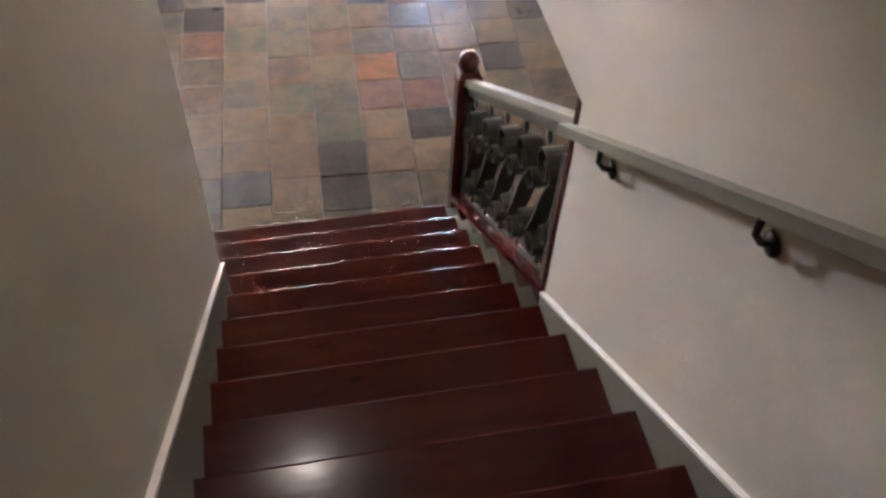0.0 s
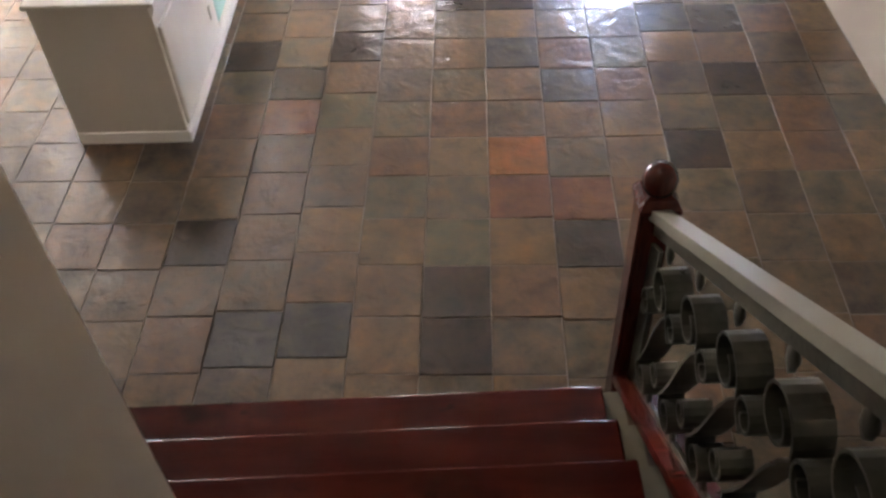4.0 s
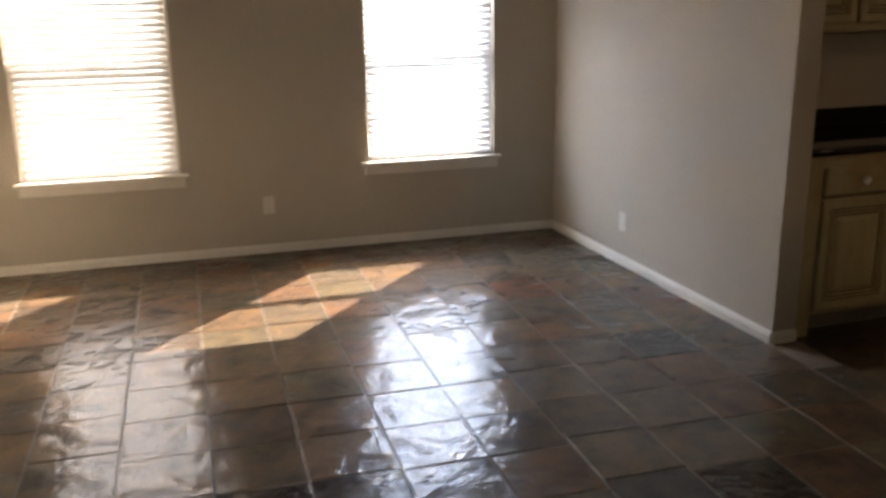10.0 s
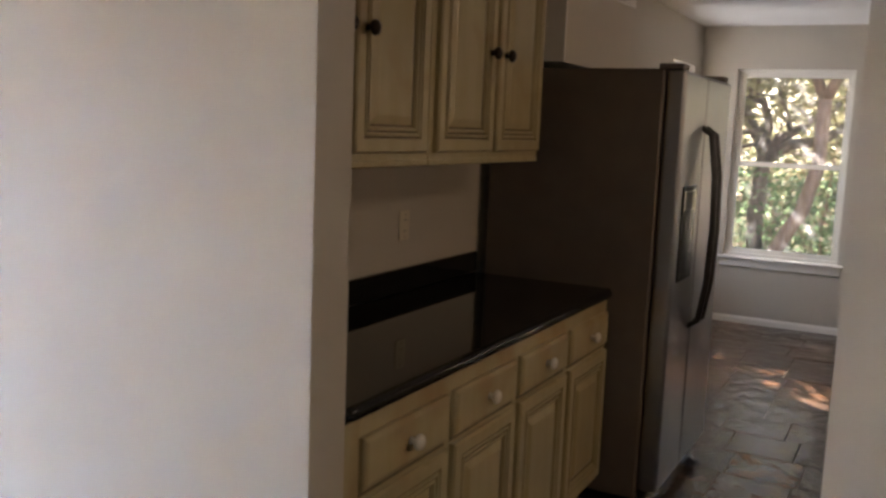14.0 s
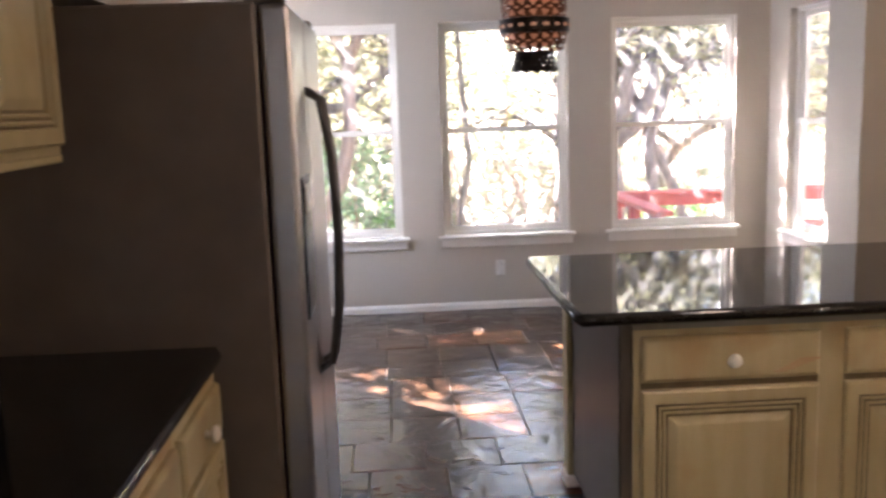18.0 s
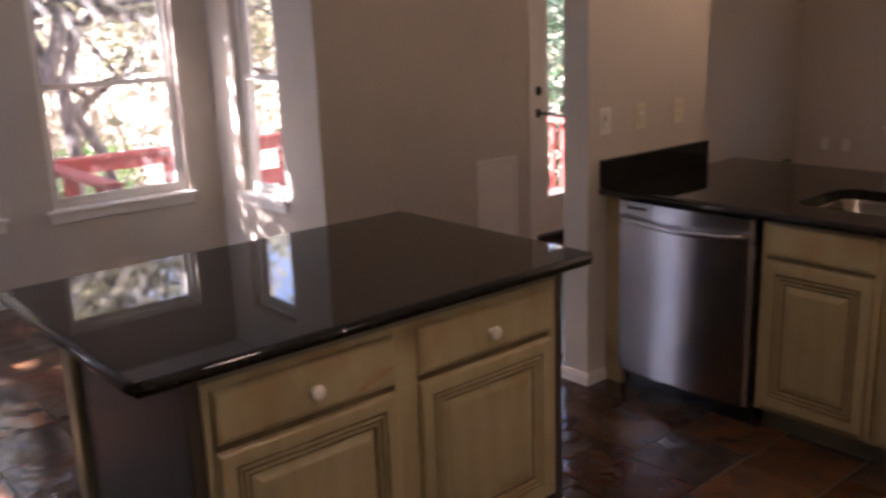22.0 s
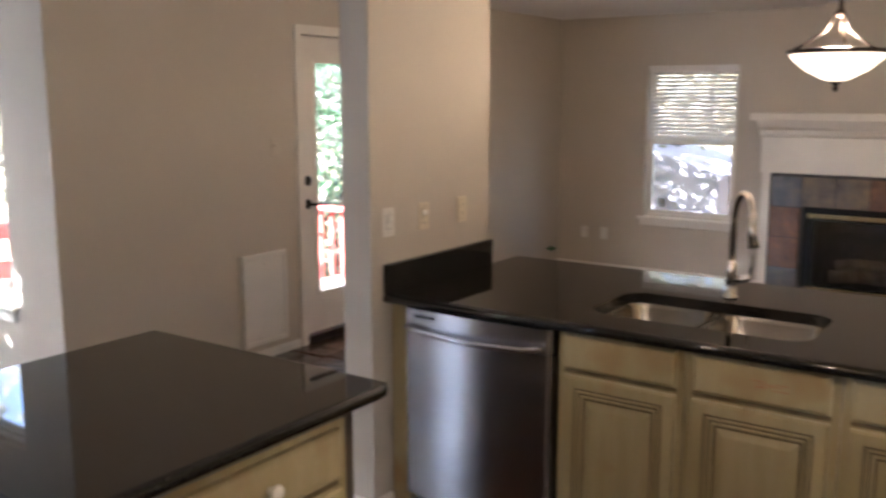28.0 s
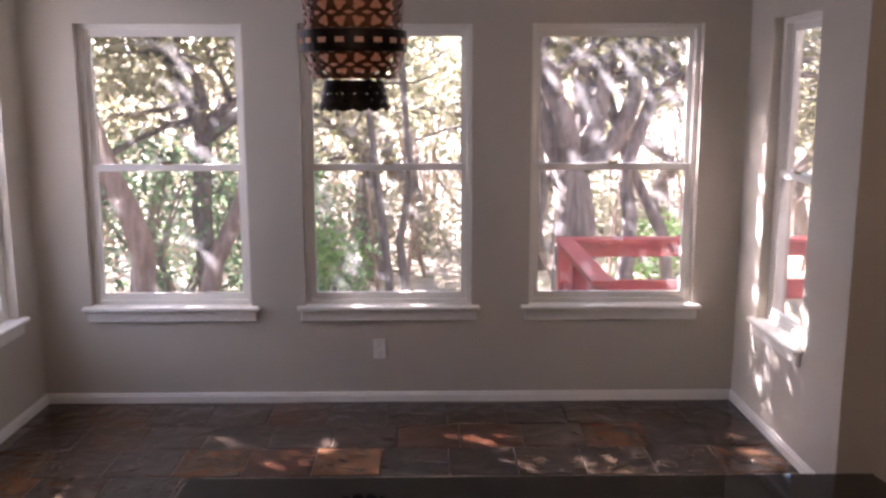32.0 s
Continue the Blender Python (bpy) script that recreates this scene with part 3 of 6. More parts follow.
def staircase():
    st = thing("staircase", "staircase of red-stained glossy wooden treads between painted walls", "stairs", pose(0, FOOT, 0))
    sl = RISE / GOING
    for k in range(1, 20):
        y1 = -(k - 1) * GOING
        z = k * RISE
        left, right = (-3.97 if k < 4 else -3.318), (-2.03 if k < 7 else -2.002)
        part("tread", box(left, right, y1 - GOING - 0.02, y1, z - 0.032, z, 0.011, 2), M_STAIR, st)
        part("riser", box(left + 0.004, right - 0.004, y1 - 0.045, y1 - 0.028, z - RISE + 0.001, z - 0.032), M_STAIR, st)

    def slope(xa, xb, ya, yb, z0, z1, more=0.0, under=0.0):
        za, zb = RISE - ya * sl, RISE - yb * sl
        return prism([(ya, za + z0), (yb, zb + z0 + under), (yb, zb + z1 + more), (ya, za + z1)], xa, xb, "x")

    part("skirt", slope(-3.32, -3.306, -0.96, -5.5, -0.34, 0.135, 0.40), M_SAGE, st, "grey-green skirting along the wall")
    part("moulding", slope(-3.32, -3.300, -0.96, -5.5, 0.136, 0.153, 0.40, 0.40), M_TRIM, st, "cream top moulding")
    part("skirt", slope(-2.013, -2.00, -1.68, -5.5, -0.34, 0.06, 0.06), M_SAGE, st, "grey-green skirting along the wall")
    part("moulding", slope(-2.019, -2.00, -1.68, -5.5, 0.061, 0.078, 0.06, 0.06), M_TRIM, st, "cream top moulding")
    for k in range(1, 7):
        part("string_panel", box(-2.029, -1.95, -k * GOING - 0.012, -(k - 1) * GOING - 0.012, max(0, (k - 3) * RISE), k * RISE - 0.034), M_SAGE, st, "grey-green stair string")
    for k in range(3):
        part("side_panel", box(-3.96, -3.945, -(k + 1) * GOING - 0.01, -k * GOING - 0.03, 0, (k + 1) * RISE - 0.034), M_SAGE, st)
    return st


staircase()


def newel_and_rail():
    r = thing("stair_balustrade", "stair balustrade with mahogany newel and pewter scrollwork panel", "railing", pose(-1.93, -3.90, 0))
    sl = RISE / GOING
    part("newel", box(-0.05, 0.05, -0.05, 0.05, 0.0, 1.15, 0.006), M_NEWEL, r, "square dark mahogany newel post")
    part("newel_face", box(-0.062, -0.051, -0.046, 0.046, 0.0, 1.14, 0.003), M_NEWEL, r, "red-stained facing board")
    part("newel_collar", lathe([(0.070, 1.15), (0.098, 1.162), (0.098, 1.178), (0.072, 1.210), (0.054, 1.218)], 4, turn=Matrix.Rotation(radians(45), 4, "Z")), M_NEWEL, r)
    part("finial", lathe([(0.040, 1.212), (0.050, 1.220), (0.057, 1.238), (0.059, 1.263), (0.053, 1.288), (0.036, 1.312), (0.004, 1.322)], 20), M_NEWEL, r, "glossy turned ball finial", True)
    y0, y1 = -0.05, -1.70

    def bar(z0, w, h, ya=y0, yb=y1):
        za, zb = RISE + z0 - ya * sl, RISE + z0 - yb * sl
        return prism([(ya, za), (yb, zb), (yb, zb + h), (ya, za + h)], -w / 2, w / 2, "x")

    part("handrail", bar(0.895, 0.06, 0.045), M_SAGE, r, "grey-green painted top rail")
    part("shoe_rail", bar(-0.015, 0.125, 0.05), M_STAIR, r, "red-stained bottom rail")
    part("end_trim", box(-0.075, 0.02, y1 - 0.03, y1 - 0.0005, RISE + 0.02 - y1 * sl, 2.44), M_STAIR, r, "thin red-stained corner trim")
    part("panel_frame", bar(0.036, 0.014, 0.03), M_IRON, r)
    part("panel_frame", bar(0.825, 0.014, 0.069), M_IRON, r)

    def strap(pts, w=0.085, th=0.007):
        """A flat iron strap bent along a line in the plane of the panel."""
        bm = bmesh.new()
        rows = []
        for k, (y, z) in enumerate(pts):
            a, b = pts[max(k - 1, 0)], pts[min(k + 1, len(pts) - 1)]
            ty, tz = b[0] - a[0], b[1] - a[1]
            q = math.hypot(ty, tz) or 1.0
            ny, nz = -tz / q * th / 2, ty / q * th / 2
            rows.append([bm.verts.new(p) for p in ((-w / 2, y + ny, z + nz), (w / 2, y + ny, z + nz), (w / 2, y - ny, z - nz), (-w / 2, y - ny, z - nz))])
        for a, b in zip(rows, rows[1:]):
            for i in range(4):
                bm.faces.new((a[i], a[(i + 1) % 4], b[(i + 1) % 4], b[i]))
        bm.faces.new(rows[0][::-1])
        bm.faces.new(rows[-1])
        return bm

    def curl(cy, cz, r0, start, turns, n=26):
        out = []
        for k in range(n):
            q = k / (n - 1)
            a = start + turns * 2 * math.pi * q
            rr = r0 * (1 - 0.62 * q)
            out.append((cy + rr * math.cos(a), cz + rr * math.sin(a)))
        return out

    part("panel_end", prism([(-0.052, RISE + 0.10), (-0.15, RISE + 0.17), (-0.15, RISE + 0.88), (-0.052, RISE + 0.82)], -0.007, 0.007, "x"), M_IRON, r, "flat pewter end plate")
    part("panel_end", prism([(-1.56, RISE + 1.12), (-1.698, RISE + 1.21), (-1.698, RISE + 1.95), (-1.56, RISE + 1.85)], -0.03, 0.03, "x"), M_IRON, r, "flat pewter end plate")
    for i in range(5):
        yc = -0.30 - i * 0.275
        base = RISE - yc * sl - 0.035
        # a tall reversed-S: a large curl above, a smaller one below
        up = curl(yc - 0.02, base + 0.70, 0.095, math.pi, -1.25)
        dn = curl(yc - 0.005, base + 0.235, 0.075, 0.0, -1.2)
        body = [(yc - 0.115 + 0.19 * q, base + 0.70 - 0.465 * q + 0.03 * math.sin(2 * math.pi * q)) for q in (0.15, 0.35, 0.5, 0.65, 0.85)]
        part("scroll", strap(up[::-1] + body + dn), M_IRON, r, "flat pewter strap bent into an S-scroll")
        part("scroll", strap(curl(yc + 0.095, base + 0.52, 0.06, -0.5 * math.pi, 1.2, 20)), M_IRON, r, "small pewter strap curl")
        part("scroll", strap(curl(yc - 0.12, base + 0.42, 0.055, 0.5 * math.pi, 1.2, 20)), M_IRON, r, "small pewter strap curl")
        for dy, zz in ((-0.02, 0.075), (0.07, 0.80)):
            part("leaf", lathe([(0.002, -0.05), (0.024, -0.02), (0.03, 0.01), (0.014, 0.04), (0.002, 0.06)], 8, at=(0, yc + dy, base + zz - dy * sl + 0.03), turn=Matrix.Diagonal((0.4, 1, 1, 1))), M_IRON, r, "cast pewter leaf", True)
    return r


newel_and_rail()


def wall_rail():
    r = thing("wall_handrail", "grey-green painted handrail on bronze wall brackets", "handrail", pose(-2.055, -5.61, 0))
    sl = RISE / GOING
    z0 = RISE + (5.61 + FOOT) * sl + 0.94
    part("rail", prism([(0, z0), (-3.7, z0 + 3.7 * sl), (-3.7, z0 + 3.7 * sl + 0.042), (0, z0 + 0.042)], -0.008, 0.032, "x"), M_SAGE, r)
    for y in (-0.34, -1.08, -1.95, -2.85):
        z = z0 - y * sl
        b = part("bracket", tube([(0, y, z + 0.005), (0, y, z - 0.045), (0.02, y, z - 0.075), (0.05, y, z - 0.085)], 0.009, 8), M_BRONZE, r, "bronze wall bracket", True)
        part("rosette", lathe([(0.028, 0.0), (0.03, 0.006), (0.018, 0.012)], 14, at=(0.043, y, z - 0.085), turn=Matrix.Rotation(radians(90), 4, "Y")), M_BRONZE, b, smooth=True)
    return r


wall_rail()
# ---- windows ----


def window(name, u0, u1, z0, z1, m, label, sill=True, screen=False):
    """A double-hung window. Its own x runs along the wall, y into the wall, and the room lies at -y."""
    w = u1 - u0
    win = tagged(thing(name, label, "window", m), kind="structure")
    d0, d1, s = 0.05, 0.12, 0.028
    for b in ((0, s, d0, d1, z0, z1), (w - s, w, d0, d1, z0, z1), (s, w - s, d0, d1, z0, z0 + s), (s, w - s, d0, d1, z1 - s, z1)):
        part("jamb", box(*b, 0.003), M_TRIM, win)
    zm = (z0 + z1) / 2
    for za, zb, dy in ((z0 + s, zm + 0.018, 0.058), (zm - 0.018, z1 - s, 0.086)):
        sash = part("sash", boxes((s, s + 0.03, dy, dy + 0.025, za, zb), (w - s - 0.03, w - s, dy, dy + 0.025, za, zb), (s + 0.03, w - s - 0.03, dy, dy + 0.025, za, za + 0.036), (s + 0.03, w - s - 0.03, dy, dy + 0.025, zb - 0.036, zb)), M_TRIM, win)
        pane = part("pane", box(s + 0.03, w - s - 0.03, dy + 0.010, dy + 0.014, za + 0.036, zb - 0.036), M_GLASS, sash)
        pane.visible_shadow = False
    part("latch", box(w / 2 - 0.03, w / 2 + 0.03, 0.045, 0.06, zm + 0.018, zm + 0.032, 0.003), M_BRASS, win)
    if sill:
        part("window_sill", box(-0.045, w + 0.045, -0.045, 0.055, z0 - 0.022, z0 + 0.002, 0.006), M_TRIM, win)
        part("apron", box(-0.025, w + 0.025, -0.018, -0.001, z0 - 0.085, z0 - 0.022, 0.005), M_TRIM, win)
    return win


def blind(name, w, z0, z1, m, label, tilt=20.0, pitch=0.042):
    b = thing(name, label, "blind", m)
    part("headrail", box(0.01, w - 0.01, 0.005, 0.05, z1 - 0.05, z1 - 0.003, 0.004), M_BLIND, b)
    me = done(prism([(-0.024, -0.0012), (0, 0.0018), (0.024, -0.0012), (0.024, 0.0006), (0, 0.0036), (-0.024, 0.0006)], 0.015, w - 0.015, "x"), "slat", M_BLIND)
    z = z1 - 0.075
    while z > z0 + 0.03:
        s = new("slat", me)
        s.parent = b
        s.matrix_basis = pose(0, 0.026, z, tilt, 0, 0)
        z -= pitch
    part("bottom_rail", box(0.012, w - 0.012, 0.012, 0.042, z0 + 0.004, z0 + 0.022, 0.004), M_BLIND, b)
    for x in (0.14, w - 0.14):
        part("ladder_cord", boxes((x - 0.001, x + 0.001, 0.002, 0.004, z0 + 0.02, z1 - 0.05), (x - 0.001, x + 0.001, 0.048, 0.05, z0 + 0.02, z1 - 0.05)), M_BLIND, b)
    part("wand", tube([(0.06, -0.004, z1 - 0.06), (0.06, -0.006, z1 - 0.6)], 0.004, 6), M_BLIND, b)
    return b


n_win = 0
for (u0, u1, z0, z1), m in ((W1, NORTH @ pose(W1[0], 2.42, 0)), (W2, NORTH @ pose(W2[0], 2.42, 0))):
    n_win += 1
    window(f"window_{n_win}", u0, u1, z0, z1, m, "white double-hung window with moulded sill")
    blind("window_blind", u1 - u0, z0, z1, m, "white horizontal slat blind lowered over the window", 48)
window("window_0", *W0, NORTH @ pose(W0[0], 2.42, 0), "white double-hung window of the entry")
for u0, u1 in ((-0.52, 0.37), (-1.75, -0.82), (-2.99, -2.07)):
    n_win += 1
    window(f"window_{n_win}", u0, u1, 0.56, 2.10, pose(6.31, u1, 0, 0, 0, -90), "white double-hung nook window with moulded sill")
n_win += 1
window(f"window_{n_win}", 5.35, 6.05, 0.56, 2.10, pose(5.35, 0.66, 0), "white double-hung window in the side of the nook")
n_win += 1
window(f"window_{n_win}", 5.42, 5.98, 0.56, 2.10, pose(5.98, -3.24, 0, 0, 0, 180), "narrow white double-hung window in the side of the nook")
for u0, u1 in ((3.21, 4.07), (0.15, 0.92)):
    n_win += 1
    window(f"window_{n_win}", u0, u1, 0.56, 1.98 if u0 > 1 else 1.95, pose(u1, -8.80, 0, 0, 0, 180), "white double-hung family room window")
blind("window_blind", 0.86, 1.29, 1.98, pose(4.07, -8.80, 0, 0, 0, 180), "white slat blind drawn half way up", 40, 0.036)
blind("window_blind", 0.77, 0.56, 1.95, pose(0.92, -8.80, 0, 0, 0, 180), "white slat blind lowered over the window", 5)


def patio_door():
    d = tagged(thing("door_1", "white glazed patio door with dark bronze lever and bolt", "door", pose(4.97, -5.06, 0, 0, 0, -90)), kind="structure")
    w, h = 0.82, 2.10
    part("door_frame", boxes((-0.06, 0.0, -0.02, 0.14, 0, h + 0.06), (w, w + 0.06, -0.02, 0.14, 0, h + 0.06), (0, w, -0.02, 0.14, h, h + 0.06)), M_TRIM, d)
    leaf = part("leaf", wall_mesh("y", 0.03, 0.07, 0.003, w - 0.003, 0.06, h - 0.003, [(0.17, w - 0.17, 0.34, 1.92)]), M_TRIM, d)
    pane = part("pane", box(0.17, w - 0.17, 0.047, 0.053, 0.34, 1.92), M_DOORGLASS, leaf)
    pane.visible_shadow = False
    part("glazing_bead", boxes((0.15, 0.172, 0.022, 0.03, 0.32, 1.94), (w - 0.172, w - 0.15, 0.022, 0.03, 0.32, 1.94), (0.172, w - 0.172, 0.022, 0.03, 0.32, 0.342), (0.172, w - 0.172, 0.022, 0.03, 1.918, 1.94)), M_TRIM, leaf)
    part("deadbolt", lathe([(0.034, 0), (0.034, 0.014), (0.02, 0.022)], 16, at=(0.07, 0.03, 1.13), turn=Matrix.Rotation(radians(90), 4, "X")), M_BRONZE, leaf, "dark bronze deadbolt")
    hd = part("door_handle", tube([(0.07, 0.03, 0.97), (0.07, -0.03, 0.97), (0.10, -0.038, 0.97), (0.19, -0.036, 0.965)], 0.010, 8), M_BRONZE, leaf, "dark bronze lever handle", True)
    part("rose", lathe([(0.033, 0), (0.033, 0.01), (0.015, 0.02)], 16, at=(0.07, 0.03, 0.97), turn=Matrix.Rotation(radians(90), 4, "X")), M_BRONZE, hd)
    part("threshold", box(0.0, w, -0.02, 0.14, 0.0, 0.055, 0.006), M_BRONZE, d)
    return d


patio_door()
# ---- cabinet parts ----
RAISED = ((0, 0), (0, 0.015), (0.006, 0.021), (0.040, 0.021), (0.0425, 0.013), (0.049, 0.013), (0.0515, 0.020), (0.056, 0.020), (0.0585, 0.012), (0.065, 0.012), (0.067, 0.018), (0.072, 0.018), (0.075, 0.008), (0.083, 0.008), (0.105, 0.018), (0.110, 0.019))
SLAB = ((0, 0), (0, 0.012), (0.004, 0.017), (0.010, 0.020), (0.014, 0.021))


def knob(parent, x, z, y=-0.021, mat=None):
    k = part("knob", lathe([(0.011, 0.0), (0.008, 0.006), (0.007, 0.012), (0.018, 0.017), (0.0225, 0.023), (0.0195, 0.031), (0.011, 0.036), (0.004, 0.038)], 16, at=(x, y, z), turn=Matrix.Rotation(radians(90), 4, "X")), mat or M_KNOB, parent, "round white ceramic knob" if mat is None else ("red enamel knob" if mat.name.startswith("red") else "round bronze knob"), True)
    return k


def door_front(name, parent, x, z, w, h, knob_at=None, profile=RAISED, mat=None, knob_mat=None):
    d = part(name, panel(w, h, profile, x, z), mat or M_CAB, parent)
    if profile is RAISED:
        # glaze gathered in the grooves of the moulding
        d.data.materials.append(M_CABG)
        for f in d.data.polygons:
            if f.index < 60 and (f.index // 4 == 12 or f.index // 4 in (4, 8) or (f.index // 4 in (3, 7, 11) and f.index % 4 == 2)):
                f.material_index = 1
    if knob_at:
        knob(d, *knob_at, mat=knob_mat)
    return d


def groove(parent, w, h, x, z):
    part("glaze_shade_line", panel(w, h, ((0, 0), (0, 0.0015)), x, z), M_CABG, parent)


def base_unit(name, w, m, label, drawer=True, depth=0.60, knobs=True, group="", door_gap=0.02, rub=False, top=0.875, dz=0.725):
    c = thing(name, label, "cabinet", m, group)
    part("body", box(0, w, 0.0, depth, 0.10, top), M_CAB, c)
    if top < 0.8:
        part("front_rail", box(0, w, 0.0, 0.02, top, 0.875), M_CAB, c)
    part("toe_kick", box(0, w, 0.07, 0.085, 0.0, 0.10), M_SAGE, c)
    g = door_gap
    if drawer:
        d = door_front("drawer_front", c, g, dz, w - 2 * g, 0.13, (w / 2, dz + 0.065) if knobs else None, SLAB)
        if rub:
            bm = bmesh.new()
            for k in range(7):
                a = random.uniform(-0.06, 0.06)
                add_box(bm, w / 2 + a, w / 2 + a + random.uniform(0.02, 0.06), -0.0222, -0.021, 0.80 + k * 0.004 - 0.01, 0.803 + k * 0.004 - 0.01)
            part("rubbed_spot", bm, M_RUB, d, "red undercoat worn through the paint")
        # dark strip paints the gap shadow under the drawer together with the glaze
        part("glaze_shade_line", box(g, w - g, -0.003, -0.0005, dz - 0.017, dz - 0.001), M_CABG, c, "gap shadow and dark glaze under the drawer")
        door_front("door", c, g, 0.125, w - 2 * g, dz - 0.15)
    else:
        door_front("door", c, g, 0.125, w - 2 * g, 0.73)
    return c


def slab_top(name, outline, z0, z1, label, stone=None):
    """A stone worktop with a half-round edge."""
    rad = (z1 - z0) / 2
    xs, ys = [p[0] for p in outline], [p[1] for p in outline]
    x0, x1, y0, y1 = min(xs), max(xs), min(ys), max(ys)
    ob = tagged(part(name, box(x0 + rad, x1 - rad, y0 + rad, y1 - rad, z0, z1), stone or M_GRAN), label, "countertop")
    ring, c = [], 0.035
    for cx, cy, a0 in ((x1 - rad - c, y1 - rad - c, 0), (x0 + rad + c, y1 - rad - c, 90), (x0 + rad + c, y0 + rad + c, 180), (x1 - rad - c, y0 + rad + c, 270)):
        for k in range(5):
            a = radians(a0 + 22.5 * k)
            ring.append((cx + c * math.cos(a), cy + c * math.sin(a), (z0 + z1) / 2))
    part("rounded_edge", tube(ring + ring[:2], rad - 0.0003, 12), stone or M_GRAN, ob, smooth=True)
    return ob


# the run under the north wall
for i in range(4):
    base_unit("base_cabinet", 0.465, pose(0.222 + i * 0.465, 0.035, 0), "glazed cream base cabinet with drawer over raised-panel door", group="base cabinets beside the refrigerator", dz=0.69)
tagged(part("filler_panel", box(0.135, 0.221, 0.02, 0.60, 0.0, 0.875), M_CAB), "narrow cream filler between wall and cabinets", "panel")
slab_top("countertop", ((0.135, 0.0), (2.085, 0.0), (2.085, 0.655), (0.135, 0.655)), 0.877, 0.915, "polished black granite worktop on the base cabinets")
tagged(part("backsplash", box(0.135, 2.085, 0.632, 0.656, 0.916, 1.005, 0.004), M_GRAN), "polished black granite upstand along the wall", "backsplash")


def upper_unit(w0, w1, m, label, doors, z0=1.44, z1=2.17, depth=0.335, knob_mat=None, kz=0.36):
    c = thing("wall_cabinet", label, "cabinet", m, "wall cabinets")
    w = w1 - w0
    part("body", box(0, w, 0, depth, z0, z1), M_CAB, c)
    part("light_rail", box(0.0, w, -0.004, 0.03, z0 - 0.022, z0 + 0.0, 0.004), M_CAB, c)
    part("cornice", prism([(0.0, z1 + 0.0), (-0.045, z1 + 0.06), (-0.045, z1 + 0.075), (0.03, z1 + 0.075), (0.03, z1)], 0, w, "x"), M_CAB, c)
    for a, b, kx in doors:
        door_front("door", c, a - w0, z0 + 0.02, b - a, z1 - z0 - 0.04, (kx - w0, z0 + kz) if kx else None, knob_mat=knob_mat)
    return c


M_DKNOB = M_BRONZE
M_REDKNOB = noisy("red_enamel", (0.28, 0.03, 0.02), (0.36, 0.05, 0.03), 8, (0.15, 0.25))
upper_unit(0.135, 1.03, pose(0.135, 0.32, 0), "glazed cream wall cabinet with two raised-panel doors", ((0.155, 0.575, 0.53), (0.595, 0.995, 0.64)), knob_mat=M_DKNOB)
upper_unit(1.035, 1.93, pose(1.035, 0.32, 0), "glazed cream wall cabinet with two raised-panel doors", ((1.065, 1.475, 1.43), (1.505, 1.91, 1.55)), knob_mat=M_DKNOB)


def fridge():
    f = thing("refrigerator", "grey side-by-side refrigerator with steel doors and curved handles", "refrigerator", pose(2.11, -0.13, 0))
    part("body", box(0, 0.91, 0.0, 0.74, 0.03, 1.80, 0.008), M_DKSTEEL, f, "dark grey textured case")
    for x0, x1 in ((0.004, 0.395), (0.401, 0.906)):
        d = part("door", box(x0, x1, -0.085, -0.006, 0.07, 1.795, 0.016, 3), M_FSTEEL, f, "brushed steel door")
        hx = 0.355 if x0 < 0.1 else 0.445
        part("handle", tube([(hx, -0.08, 1.58), (hx, -0.125, 1.55), (hx, -0.150, 1.38), (hx, -0.158, 1.15), (hx, -0.150, 0.92), (hx, -0.125, 0.75), (hx, -0.08, 0.72)], 0.013, 10), M_HANDLE, d, "long curved dark handle", True)
        if x0 < 0.1:
            part("dispenser", boxes((0.07, 0.30, -0.090, -0.083, 0.95, 1.34)), M_BLACK, d, "black water dispenser recess")
            part("dispenser_panel", box(0.085, 0.285, -0.096, -0.089, 1.24, 1.32, 0.003), M_CHROME, d)
    part("grille", box(0.01, 0.90, -0.04, -0.004, 0.0, 0.065), M_BLACK, f)
    part("hinge_cover", box(0.02, 0.10, -0.07, 0.03, 1.80, 1.822, 0.004), M_DKSTEEL, f)
    part("hinge_cover", box(0.81, 0.89, -0.07, 0.03, 1.80, 1.822, 0.004), M_DKSTEEL, f)
    return f


fridge()
ob_ = thing("soffit_box", "beige boxed soffit with white edge trim over the refrigerator", "soffit", pose(2.11, 0.30, 0))
part("board", box(0.0, 0.95, 0.0, 0.355, 1.826, 2.435), M_WALL, ob_)
part("edge_trim", box(-0.012, -0.0005, -0.012, 0.355, 1.826, 2.2), M_TRIM, ob_)
part("edge_trim", box(-0.0, 0.95, -0.012, -0.0005, 2.16, 2.2), M_TRIM, ob_)


